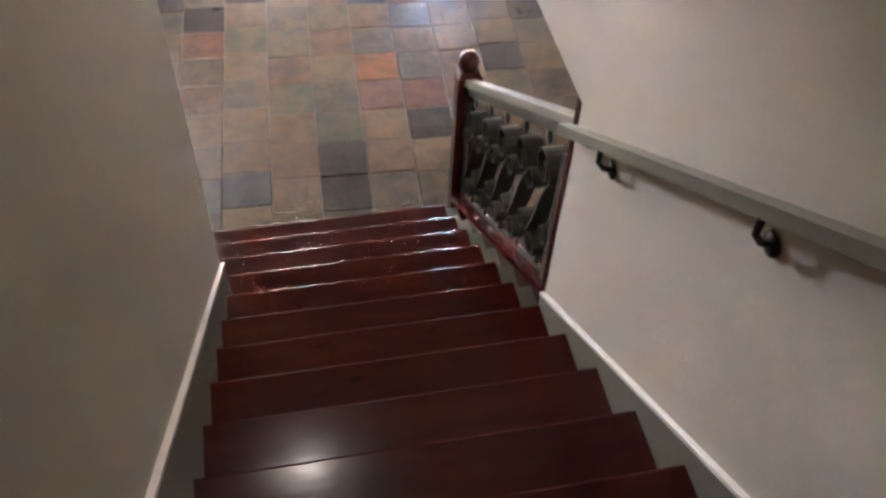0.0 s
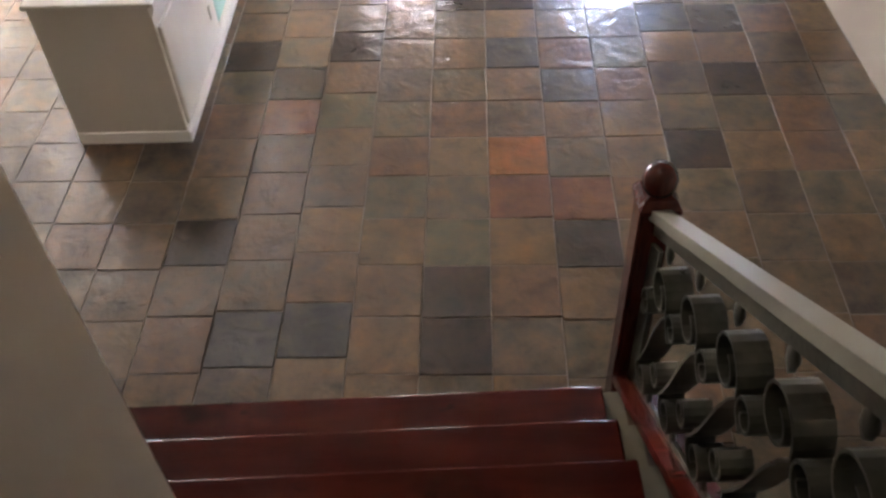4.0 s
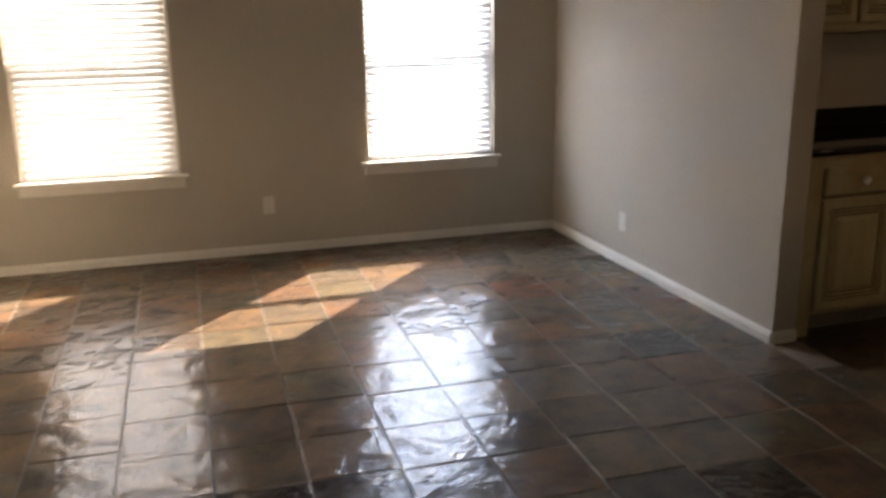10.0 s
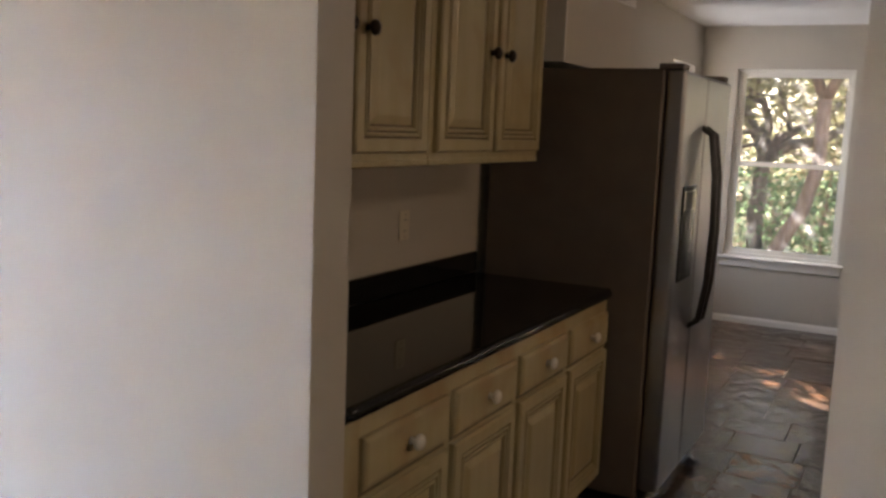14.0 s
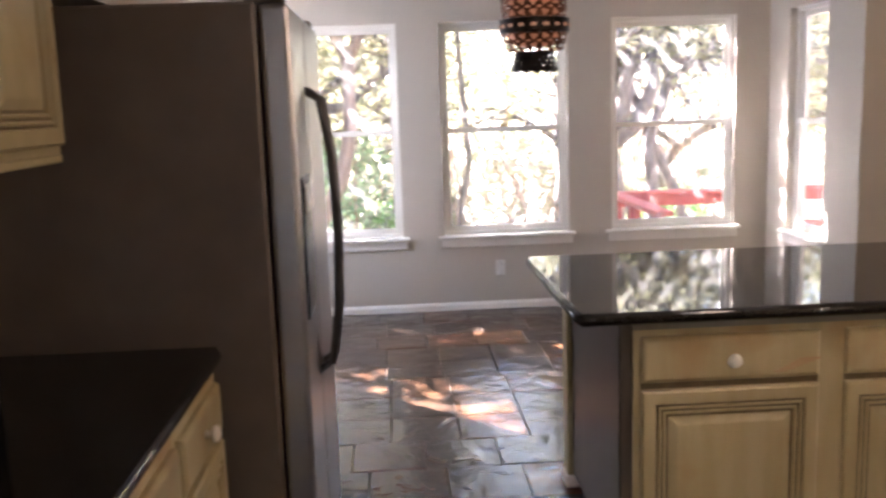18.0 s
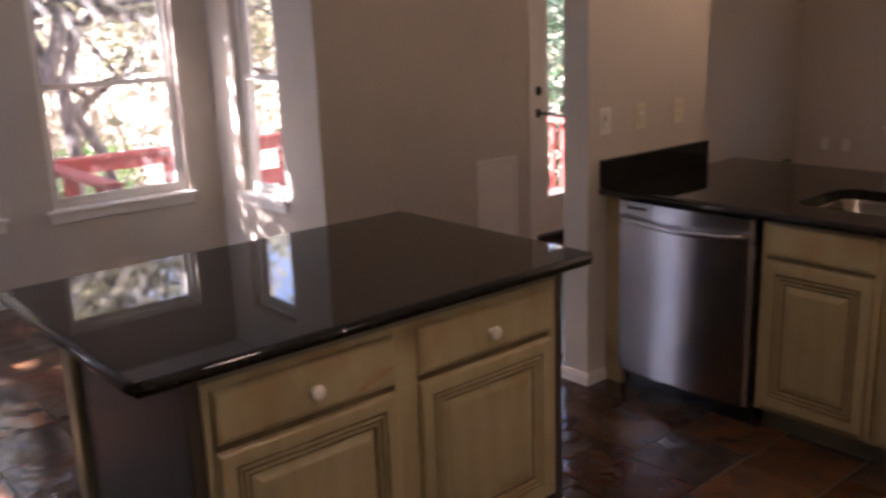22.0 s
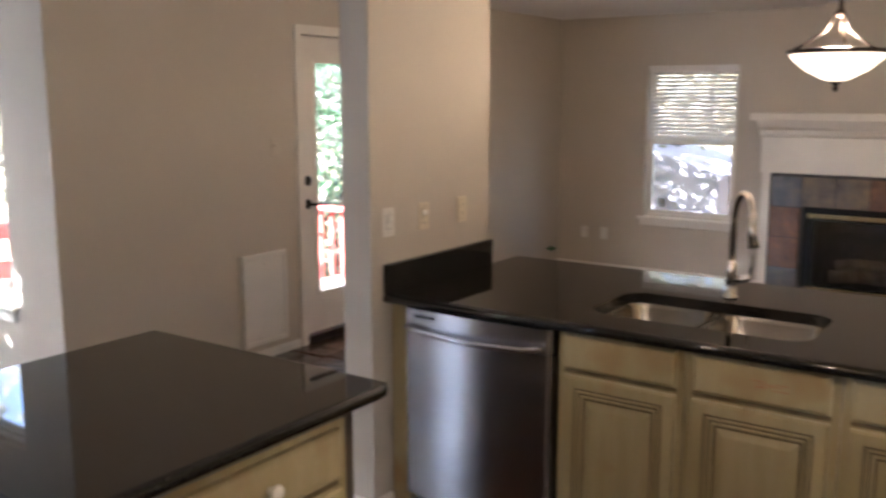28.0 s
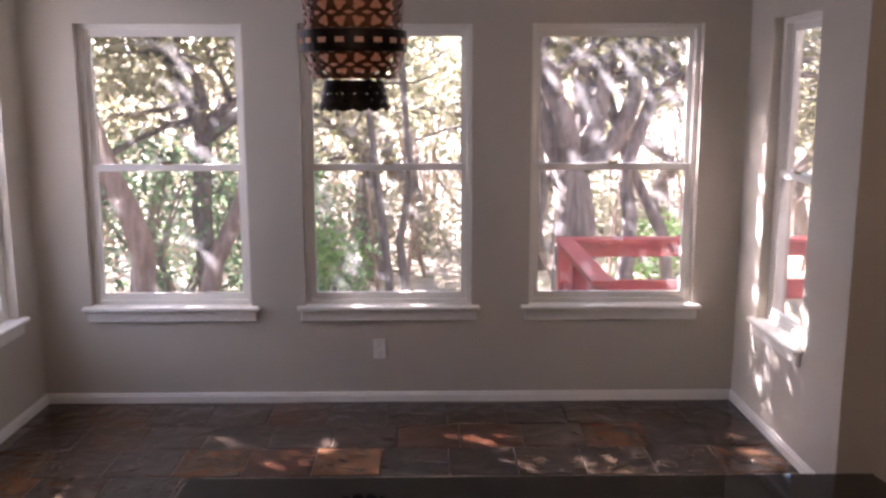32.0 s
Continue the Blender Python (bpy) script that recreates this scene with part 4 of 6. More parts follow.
def island():
    s = thing("kitchen_island", "cream kitchen island with two drawers over two raised-panel doors", "island", pose(2.280, -1.110, 0, 0, 0, -90))
    w, d = 1.29, 0.91
    part("body", box(0.04, w - 0.04, 0.0, d, 0.10, 0.875), M_CAB, s)
    part("toe_kick", box(0.06, w - 0.06, 0.07, d - 0.05, 0.0, 0.10), M_SAGE, s)
    for x0 in (0.0, w - 0.085):
        part("corner_post", box(x0 + (0 if x0 == 0 else 0.045), x0 + (0.04 if x0 == 0 else 0.085), 0.004, 0.085, 0.0, 0.875, 0.004), M_DKPANEL, s, "dark brown corner post")
        part("corner_post", box(x0, x0 + 0.085, d - 0.085, d, 0.0, 0.875, 0.006), M_CAB, s)
        part("side_panel", box(x0 + (0.02 if x0 == 0 else 0.05), x0 + (0.035 if x0 == 0 else 0.065), 0.085, d - 0.085, 0.06, 0.875), M_DKPANEL, s, "dark brown side panel")
        part("plinth", box(x0 - 0.008, x0 + 0.093, d - 0.093, d + 0.008, 0.0, 0.05, 0.004), M_TRIM, s)
    part("apron", box(0.04, w - 0.04, -0.004, 0.0, 0.85, 0.875), M_SAGE, s)
    for x0, x1 in ((0.062, 0.60), (0.682, 1.215)):
        dr = door_front("drawer_front", s, x0, 0.69, x1 - x0, 0.14, ((x0 + x1) / 2, 0.755), SLAB)
        # gap shadow and glaze painted as one dark strip
        part("glaze_shade_line", box(x0, x1, -0.003, -0.0005, 0.669, 0.689), M_CABG, s, "gap shadow and dark glaze under the drawer")
        door_front("door", s, x0, 0.12, x1 - x0, 0.545)
        if x0 < 0.2:
            bm = bmesh.new()
            for k in range(6):
                add_box(bm, x1 - 0.14 + k * 0.015, x1 - 0.10 + k * 0.02, -0.0222, -0.021, 0.71 + k * 0.007, 0.7125 + k * 0.007)
            part("rubbed_spot", bm, M_RUB, dr, "red undercoat worn through the paint")
    return s


M_DKPANEL = noisy("dark_brown_wood", (0.055, 0.044, 0.034), (0.085, 0.068, 0.050), 7, (0.35, 0.5), stretch=(6, 6, 0.5), bump=0.08)
island()
slab_top("island_top", ((2.222, -0.97), (2.222, -2.512), (3.26, -2.512), (3.26, -0.97)), 0.877, 0.915, "polished black granite island top with rounded edge")
# ---- peninsula ----
for x1, w, lab in ((2.19, 0.465, "glazed cream sink cabinet with drawer front over door"), (1.72, 0.48, "glazed cream sink cabinet with worn red spot on its drawer"), (1.235, 0.40, "glazed cream sink cabinet with drawer front over door")):
    base_unit("base_cabinet", w, pose(x1, -3.43, 0, 0, 0, 180), lab, knobs=False, group="cabinets under the sink", door_gap=0.026, rub=w > 0.47, top=0.66, dz=0.738)
base_unit("corner_cabinet", 0.14, pose(0.832, -3.43, 0, 0, 0, 180), "narrow glazed cream corner cabinet", knobs=False, door_gap=0.012)
tagged(part("end_panel", box(2.865, 2.955, -4.03, -3.435, 0.0, 0.875), M_CAB), "cream end panel between dishwasher and wall", "panel")


def dishwasher():
    d = thing("dishwasher", "brushed steel dishwasher with curved bar handle", "dishwasher", pose(2.86, -3.41, 0, 0, 0, 180))
    w = 0.655
    part("body", box(0.01, w - 0.01, 0.03, 0.58, 0.09, 0.87), M_BLACK, d)
    # the front is bowed slightly outwards
    bow = [(0.004, -0.013)] + [(w * k / 40, -0.018 - 0.015 * (1 - (k / 20 - 1) ** 2)) for k in range(1, 40)] + [(w - 0.004, -0.013), (w, -0.008), (w, 0.03), (0, 0.03), (0, -0.008)]
    dr = part("door", prism(bow, 0.10, 0.775), M_STEEL, d, "brushed steel door")
    part("control_strip", prism([(a, b - 0.002 if b < 0 else b) for a, b in bow], 0.78, 0.872), M_STEEL, d)
    part("badge", box(0.06, 0.16, -0.033, -0.021, 0.842, 0.852), M_BLACK, d)
    part("handle", tube([(0.03, -0.015, 0.80), (0.035, -0.05, 0.805), (0.10, -0.063, 0.795), (w / 2, -0.070, 0.785), (w - 0.10, -0.063, 0.795), (w - 0.035, -0.05, 0.805), (w - 0.03, -0.015, 0.80)], 0.013, 10), M_STEEL, dr, "curved bar handle", True)
    part("toe_kick", box(0.0, w, 0.05, 0.07, 0.0, 0.095), M_BLACK, d)
    return d


dishwasher()


def peninsula_top():
    x0, x1, yb, yf = 0.135, 2.955, -4.45, -3.395
    sx0, sx1, sy0, sy1 = 1.375, 2.16, -4.00, -3.57
    bm = bmesh.new()
    xs, ys = (x0, 0.70, 0.79, sx0, sx1, x1), (yb, -4.065, sy0, sy1, yf, -3.00)

    def solid(i, k):
        if i == 3 and k == 2:
            return False
        if k == 4:
            return i < 2
        return i > 0 or k > 0

    grid = {}

    def vert(i, k, z):
        if (i, k, z) not in grid:
            grid[i, k, z] = bm.verts.new((xs[i], ys[k], z))
        return grid[i, k, z]

    for i in range(5):
        for k in range(5):
            if not solid(i, k):
                continue
            c = ((i, k), (i + 1, k), (i + 1, k + 1), (i, k + 1))
            bm.faces.new([vert(a, b, 0.915) for a, b in c])
            bm.faces.new([vert(a, b, 0.877) for a, b in c[::-1]])
            for (a, b), (e, f), di, dk in ((c[0], c[1], 0, -1), (c[1], c[2], 1, 0), (c[2], c[3], 0, 1), (c[3], c[0], -1, 0)):
                if not (0 <= i + di < 5 and 0 <= k + dk < 5 and solid(i + di, k + dk)):
                    bm.faces.new((vert(a, b, 0.877), vert(e, f, 0.877), vert(e, f, 0.915), vert(a, b, 0.915)))
    ob = tagged(part("peninsula_top", bm, M_GRAN), "polished black granite worktop with undermount sink cut-out", "countertop")
    r = 0.085
    for cx, cy, a0 in ((sx1, sy1, 0), (sx0, sy1, 90), (sx0, sy0, 180), (sx1, sy0, 270)):
        ux, uy = (-1 if cx == sx1 else 1), (-1 if cy == sy1 else 1)
        arc = [(cx + ux * r + r * math.cos(radians(a0 + 15 * k)), cy + uy * r + r * math.sin(radians(a0 + 15 * k))) for k in range(7)]
        part("cut_out_corner", prism([(cx - ux * 0.002, cy - uy * 0.002)] + arc, 0.8772, 0.9148), M_GRAN, ob)
    part("front_edge", tube([(0.79, yf, 0.896), (x1, yf, 0.896)], 0.0195, 10), M_GRAN, ob, smooth=True)
    part("back_edge", tube([(0.71, yb, 0.896), (x1, yb, 0.896)], 0.0195, 10), M_GRAN, ob, smooth=True)
    return ob


peninsula_top()
tagged(part("backsplash", box(2.932, 2.957, -4.18, -3.38, 0.916, 1.035, 0.004), M_GRAN), "black granite upstand along the wing wall", "backsplash")
tagged(part("backsplash", box(0.135, 0.70, -4.068, -4.045, 0.916, 1.05, 0.004), M_GRAN), "black granite upstand on the return wall", "backsplash")
tagged(part("backsplash", box(0.132, 0.156, -4.043, -3.00, 0.916, 1.05, 0.004), M_GRAN), "black granite upstand on the range wall", "backsplash")


def rounded(x0, x1, y0, y1, r, n=5):
    out = []
    for cx, cy, a0 in ((x1 - r, y1 - r, 0), (x0 + r, y1 - r, 90), (x0 + r, y0 + r, 180), (x1 - r, y0 + r, 270)):
        for k in range(n + 1):
            a = radians(a0 + 90 * k / n)
            out.append((cx + r * math.cos(a), cy + r * math.sin(a)))
    return out


def sink():
    s = thing("sink", "double-bowl brushed steel undermount sink", "sink", pose(0, 0, 0))
    for x0, x1 in ((1.795, 2.14), (1.395, 1.765)):
        bm = bmesh.new()
        rings = []
        for ins, z in ((0.0, 0.876), (0.008, 0.86), (0.02, 0.72), (0.045, 0.70)):
            rings.append([bm.verts.new((a, b, z)) for a, b in rounded(x0 + ins, x1 - ins, -3.985 + ins, -3.585 - ins, 0.07 - ins * 0.5)])
        n = len(rings[0])
        for a, b in zip(rings, rings[1:]):
            for i in range(n):
                bm.faces.new((a[i], b[i], b[(i + 1) % n], a[(i + 1) % n]))
        bm.faces.new(rings[-1])
        b = part("bowl", bm, M_BOWL, s, smooth=True)
        part("drain", lathe([(0.04, 0.701), (0.042, 0.706), (0.03, 0.704)], 16, at=((x0 + x1) / 2, -3.78, 0)), M_CHROME, b)
    out = boxes((1.36, 1.395, -4.02, -3.55, 0.868, 0.8765), (2.14, 2.175, -4.02, -3.55, 0.868, 0.8765), (1.395, 2.14, -4.02, -3.985, 0.868, 0.8765), (1.395, 2.14, -3.585, -3.55, 0.868, 0.8765), (1.765, 1.795, -3.985, -3.585, 0.80, 0.868))
    part("flange", out, M_BOWL, s)
    return s


sink()


def faucet():
    f = thing("faucet", "brushed nickel gooseneck pull-down faucet", "faucet", pose(1.79, -4.10, 0.915, 0, 0, 0))
    part("base", lathe([(0.030, 0), (0.030, 0.008), (0.024, 0.014), (0.020, 0.06), (0.022, 0.10), (0.020, 0.14), (0.014, 0.15)], 18), M_CHROME, f, smooth=True)
    pts = [(0, 0, 0.14), (0, 0, 0.305)]
    for k in range(1, 11):
        a = math.pi * k / 11
        pts.append((-0.085 * (1 - math.cos(a)) * 0.62, 0.085 * (1 - math.cos(a)) * 0.75, 0.305 + 0.115 * math.sin(a)))
    part("neck", tube(pts, 0.0125, 12), M_CHROME, f, smooth=True)
    e = Vector(pts[-1])
    part("spray_head", tube([e + Vector((0.003, -0.004, 0.02)), e + Vector((-0.004, 0.006, -0.03)), e + Vector((-0.016, 0.018, -0.11))], 0.016, 12, radii=[0.013, 0.017, 0.023]), M_CHROME, f, smooth=True)
    h = part("lever", tube([(-0.018, 0, 0.075), (-0.05, 0, 0.08), (-0.075, 0, 0.09)], 0.016, 10, radii=[0.016, 0.015, 0.012]), M_CHROME, f, smooth=True)
    part("lever_bar", tube([(-0.07, 0, 0.085), (-0.075, 0.0, 0.13), (-0.08, 0.0, 0.18)], 0.005, 8), M_CHROME, h, smooth=True)
    return f


faucet()


def kitchen_range():
    r = thing("range", "black glass-top electric range with steel backguard", "range", pose(0.135, -2.985, 0, 0, 0, 90))
    # own x runs along the wall toward +y, own -y faces the kitchen
    w, d = 0.765, 0.59
    part("body", box(0.004, w - 0.004, -d + 0.02, 0.0, 0.03, 0.905), M_BLACK, r)
    top = part("cooktop", box(0.0, w, -d, -0.04, 0.905, 0.925, 0.006, 2), M_BGLASS, r, "black glass cooktop")
    for x, y, rad in ((0.20, -0.47, 0.11), (0.56, -0.48, 0.085), (0.19, -0.20, 0.08), (0.57, -0.20, 0.11)):
        for q in (rad, rad * 0.62):
            bm = bmesh.new()
            a = [bm.verts.new((x + q * math.cos(k * math.pi / 20), y + q * math.sin(k * math.pi / 20), 0.9255)) for k in range(40)]
            b = [bm.verts.new((x + (q - 0.004) * math.cos(k * math.pi / 20), y + (q - 0.004) * math.sin(k * math.pi / 20), 0.9255)) for k in range(40)]
            for k in range(40):
                bm.faces.new((a[k], a[(k + 1) % 40], b[(k + 1) % 40], b[k]))
            part("burner_ring", bm, M_RING, top)
    part("trim", box(0.0, w, -d - 0.004, -d + 0.006, 0.90, 0.926, 0.003), M_CHROME, r)
    bg = part("backguard", prism([(0.0, 0.925), (-0.085, 0.925), (-0.065, 1.03), (-0.045, 1.085), (-0.02, 1.10), (0.0, 1.10)], 0.0, w, "x"), M_STEEL, r, "brushed steel backguard")
    part("display", prism([(-0.0755, 0.985), (-0.0575, 1.055), (-0.0545, 1.054), (-0.0725, 0.984)], 0.26, 0.52, "x"), M_BGLASS, bg)
    for x in (0.07, 0.17, 0.60, 0.69):
        part("knob", lathe([(0.026, 0), (0.024, 0.02), (0.012, 0.026)], 14, at=(x, -0.066, 1.02), turn=Matrix.Rotation(radians(75), 4, "X")), M_BLACK, bg, "black control knob", True)
    dr = part("oven_door", box(0.004, w - 0.004, -d - 0.02, -d + 0.015, 0.26, 0.87, 0.008, 2), M_STEEL, r)
    part("oven_window", box(0.12, w - 0.12, -d - 0.024, -d - 0.018, 0.36, 0.70), M_BGLASS, dr)
    part("handle", tube([(0.05, -d - 0.015, 0.80), (0.06, -d - 0.06, 0.80), (0.16, -d - 0.085, 0.80), (w / 2, -d - 0.095, 0.80), (w - 0.16, -d - 0.085, 0.80), (w - 0.06, -d - 0.06, 0.80), (w - 0.05, -d - 0.015, 0.80)], 0.014, 10), M_CHROME, dr, "curved steel handle", True)
    part("drawer", box(0.004, w - 0.004, -d - 0.015, -d + 0.015, 0.06, 0.25, 0.006), M_STEEL, r)
    return r


M_RING = noisy("burner_print", (0.035, 0.03, 0.03), (0.05, 0.045, 0.042), 10, (0.15, 0.2))
kitchen_range()
base_unit("base_cabinet", 0.95, pose(0.60, -2.205, 0, 0, 0, 90), "glazed cream base cabinet beside the range", group="base cabinets by the range", depth=0.465)
slab_top("countertop", ((0.135, -2.20), (0.635, -2.20), (0.635, -1.24), (0.135, -1.24)), 0.877, 0.915, "speckled dark granite worktop beside the range", M_GRANB)


def hood():
    h = thing("range_hood", "cream enamel range hood with lit lamp", "range hood", pose(0.135, -2.985, 0, 0, 0, 90))
    w = 0.765
    part("canopy", prism([(0.0, 1.63), (-0.40, 1.63), (-0.40, 1.652), (-0.26, 1.74), (-0.26, 1.80), (0.0, 1.80)], 0.0, w, "x"), M_HOOD, h)
    part("vent_panel", box(0.25, 0.52, -0.268, -0.2605, 1.75, 1.79), M_CABG, h)
    part("lamp_lens", box(0.30, 0.46, -0.34, -0.24, 1.620, 1.629), M_BULB, h, "lit lamp lens")
    for x in (0.06, 0.10, 0.14):
        part("switch", box(x, x + 0.02, -0.407, -0.4005, 1.634, 1.648), M_BLACK, h)
    return h


hood()
upper_unit(0.0, 1.05, pose(0.43, -4.04, 0, 0, 0, 90), "glazed cream wall cabinet beside the hood", ((0.02, 0.52, 0.47), (0.54, 1.03, 0.60)), z0=1.45, z1=2.17, depth=0.295, kz=0.44, knob_mat=M_REDKNOB)
upper_unit(0.0, 0.76, pose(0.38, -2.985, 0, 0, 0, 90), "short glazed cream cabinet over the range hood", ((0.02, 0.37, 0.33), (0.39, 0.74, 0.42)), z0=1.805, z1=2.17, depth=0.245, kz=0.06, knob_mat=M_REDKNOB)
upper_unit(0.0, 0.95, pose(0.43, -2.21, 0, 0, 0, 90), "glazed cream wall cabinet beside the hood", ((0.02, 0.46, 0.42), (0.48, 0.93, 0.53)), z0=1.66, z1=2.17, depth=0.295, kz=0.06, knob_mat=M_REDKNOB)
# ---- the built-in half wall with display shelves ----


def display_wall():
    m = pose(-4.056, -2.035, 0, 0, 0, 90 - 2.4)
    # own x runs along the front, own -y faces the room
    d = thing("display_cabinet", "white built-in half wall with teal display shelves", "cabinet", m)
    L, H, D = 3.06, 0.86, 0.62
    holes = [(0.97, 2.08, 0.085, 0.74), (2.12, 2.99, 0.085, 0.74)]
    part("face_frame", wall_mesh("y", 0.0, 0.02, 0.0, L, 0.0, H, holes), M_TRIM, d)
    part("back_wall", wall_mesh("y", 0.36, D, 0.0, L, 0.0, H), M_WALL, d, "taupe painted back")
    part("end_wall", box(0.0, 0.12, 0.02, 0.36, 0.0, H), M_WALL, d, "taupe painted end")
    part("end_facing", box(-0.004, -0.0005, 0.0, D, 0.0, H), M_WALL, d, "taupe painted end")
    part("inner_floor", box(0.12, L, 0.02, 0.36, 0.05, 0.083), M_TEAL, d, "teal painted shelf")
    part("inner_back", box(0.12, L, 0.352, 0.36, 0.083, 0.78), M_TEALB, d, "pale teal painted back")
    part("inner_top", box(0.12, L, 0.02, 0.352, 0.76, 0.78), M_TEAL, d)
    for x in (0.955, 2.09, 2.995):
        part("divider", box(x, x + 0.02, 0.02, 0.352, 0.083, 0.76), M_TEALB, d)
    part("door", panel(0.90, 0.62, SLAB, 0.03, 0.10), M_TRIM, d, "flat white cupboard door")
    part("door_pull", box(0.80, 0.83, -0.035, -0.02, 0.27, 0.36, 0.004), M_WHITE, d)
    for x0, x1 in ((0.977, 2.088), (2.112, 2.993)):
        part("glass_shelf", box(x0, x1, 0.05, 0.35, 0.40, 0.407), M_SHELF, d, "clear glass shelf")
        part("shelf_frame", box(x0 - 0.03, x0 - 0.004, -0.012, -0.0005, 0.09, 0.765), M_TRIM, d)
        part("shelf_frame", box(x1, x1 + 0.02, -0.012, -0.0005, 0.09, 0.765), M_TRIM, d)
    part("base_moulding", prism([(0.0, 0.0), (-0.018, 0.0), (-0.018, 0.05), (-0.006, 0.075), (0.0, 0.075)], 0.0, L, "x"), M_TRIM, d)
    part("end_moulding", box(-0.018, -0.0045, -0.018, D, 0.0, 0.08, 0.004), M_TRIM, d)
    part("cap", box(-0.02, L, -0.02, D + 0.02, H, H + 0.028, 0.006), M_WALL, d, "taupe painted ledge")
    part("cap_moulding", prism([(0.0, H - 0.05), (-0.012, H - 0.05), (-0.03, H - 0.004), (-0.03, H + 0.026), (-0.0205, H + 0.026), (-0.0205, H - 0.001), (0, H - 0.001)], -0.02, L, "x"), M_TRIM, d)
    return d


display_wall()
# ---- plates on the walls ----


def plate(name, m, label, kind="outlet", mat=None, w=0.072, h=0.115):
    p = thing(name, label, "switch" if kind == "switch" else "outlet", m)
    mt = mat or M_WHITE
    part("cover", box(-w / 2, w / 2, -0.006, 0.001, -h / 2, h / 2, 0.004, 2), mt, p)
    if kind == "outlet":
        for z in (-0.02, 0.02):
            s = part("socket", box(-0.017, 0.017, -0.0075, -0.006, z - 0.014, z + 0.014, 0.0006), mt, p)
            part("slot", boxes((-0.008, -0.006, -0.0079, -0.0074, z - 0.004, z + 0.006), (0.006, 0.008, -0.0079, -0.0074, z - 0.004, z + 0.006)), M_BLACK, s)
    elif kind == "switch":
        n = max(1, round(w / 0.072))
        for i in range(n):
            x = (i - (n - 1) / 2) * 0.046
            part("toggle", box(x - 0.014, x + 0.014, -0.008, -0.006, -0.028, 0.028, 0.0006), mt, p)
            part("seam", box(x - 0.0155, x + 0.0155, -0.0068, -0.0055, -0.0297, 0.0297), M_WALL if mt == M_WALL else M_BRONZE, p)
            part("lever", box(x - 0.0125, x + 0.0125, -0.019, -0.007, 0.006, 0.025, 0.002), mt if mt == M_WALL else M_WHITE, p, "white lever" if mt == M_IVORY else "")
            part("stop_slot", box(x - 0.004, x + 0.009, -0.0084, -0.0079, 0.001, 0.004), M_WALL if mt == M_WALL else M_BRONZE, p)
    for z in (-0.042, 0.042):
        part("screw", lathe([(0.003, 0), (0.003, 0.0012)], 8, at=(0, -0.006, z), turn=Matrix.Rotation(radians(90), 4, "X")), M_CHROME, p)
    return p


plate("outlet", NORTH @ pose(-2.0, 2.42, 0.32), "white duplex outlet plate under the windows")
plate("outlet", pose(0.0, 1.43, 0.27, 0, 0, -90), "white duplex outlet plate low on the wall")
plate("light_switch", pose(0.0, -1.136, 1.357, 0, 0, -90), "ivory light switch beside the opening", "switch", M_IVORY, 0.075, 0.125)
plate("outlet", pose(6.31, -1.23, 0.31, 0, 0, -90), "white duplex outlet plate under the nook windows")
plate("light_switch", pose(2.96, -3.42, 1.20, 0, 0, -90), "white light switch on the wing wall", "switch")
plate("light_switch", pose(2.96, -3.66, 1.20, 0, 0, -90), "ivory light switch on the wing wall", "switch", M_IVORY)
plate("outlet", pose(2.96, -3.95, 1.20, 0, 0, -90), "ivory outlet on the wing wall", "outlet", M_IVORY)
plate("outlet", pose(0.50, -4.07, 1.19, 0, 0, 180), "ivory outlet plate over the worktop", "outlet", M_IVORY)
plate("outlet", pose(0.13, -3.55, 1.19, 0, 0, 90), "ivory outlet plate over the worktop", "outlet", M_IVORY)
plate("outlet", pose(1.48, 0.66, 1.165), "worn outlet plate over the worktop", "outlet", M_IVORY)
plate("outlet", pose(4.47, -8.80, 0.36, 0, 0, 180), "white outlet plate low on the family room wall")
plate("cable_plate", pose(4.68, -8.80, 0.36, 0, 0, 180), "white cable plate low on the family room wall", "blank")
plate("light_switch", pose(4.97, -4.80, 1.37, 0, 0, -90), "faint taupe switch plate beside the patio door", "switch", M_WALL)


def pet_door():
    p = thing("pet_door", "white pet door panel low on the wall", "pet door", pose(4.97, -4.47, 0.10, 0, 0, -90))
    part("frame", panel(0.39, 0.60, ((0, 0), (0, 0.02), (0.006, 0.028), (0.03, 0.028), (0.034, 0.022))), M_WHITE, p)
    part("latch", box(0.18, 0.21, -0.034, -0.021, 0.53, 0.545, 0.002), M_TRIM, p)
    return p


pet_door()
# ---- family room ----


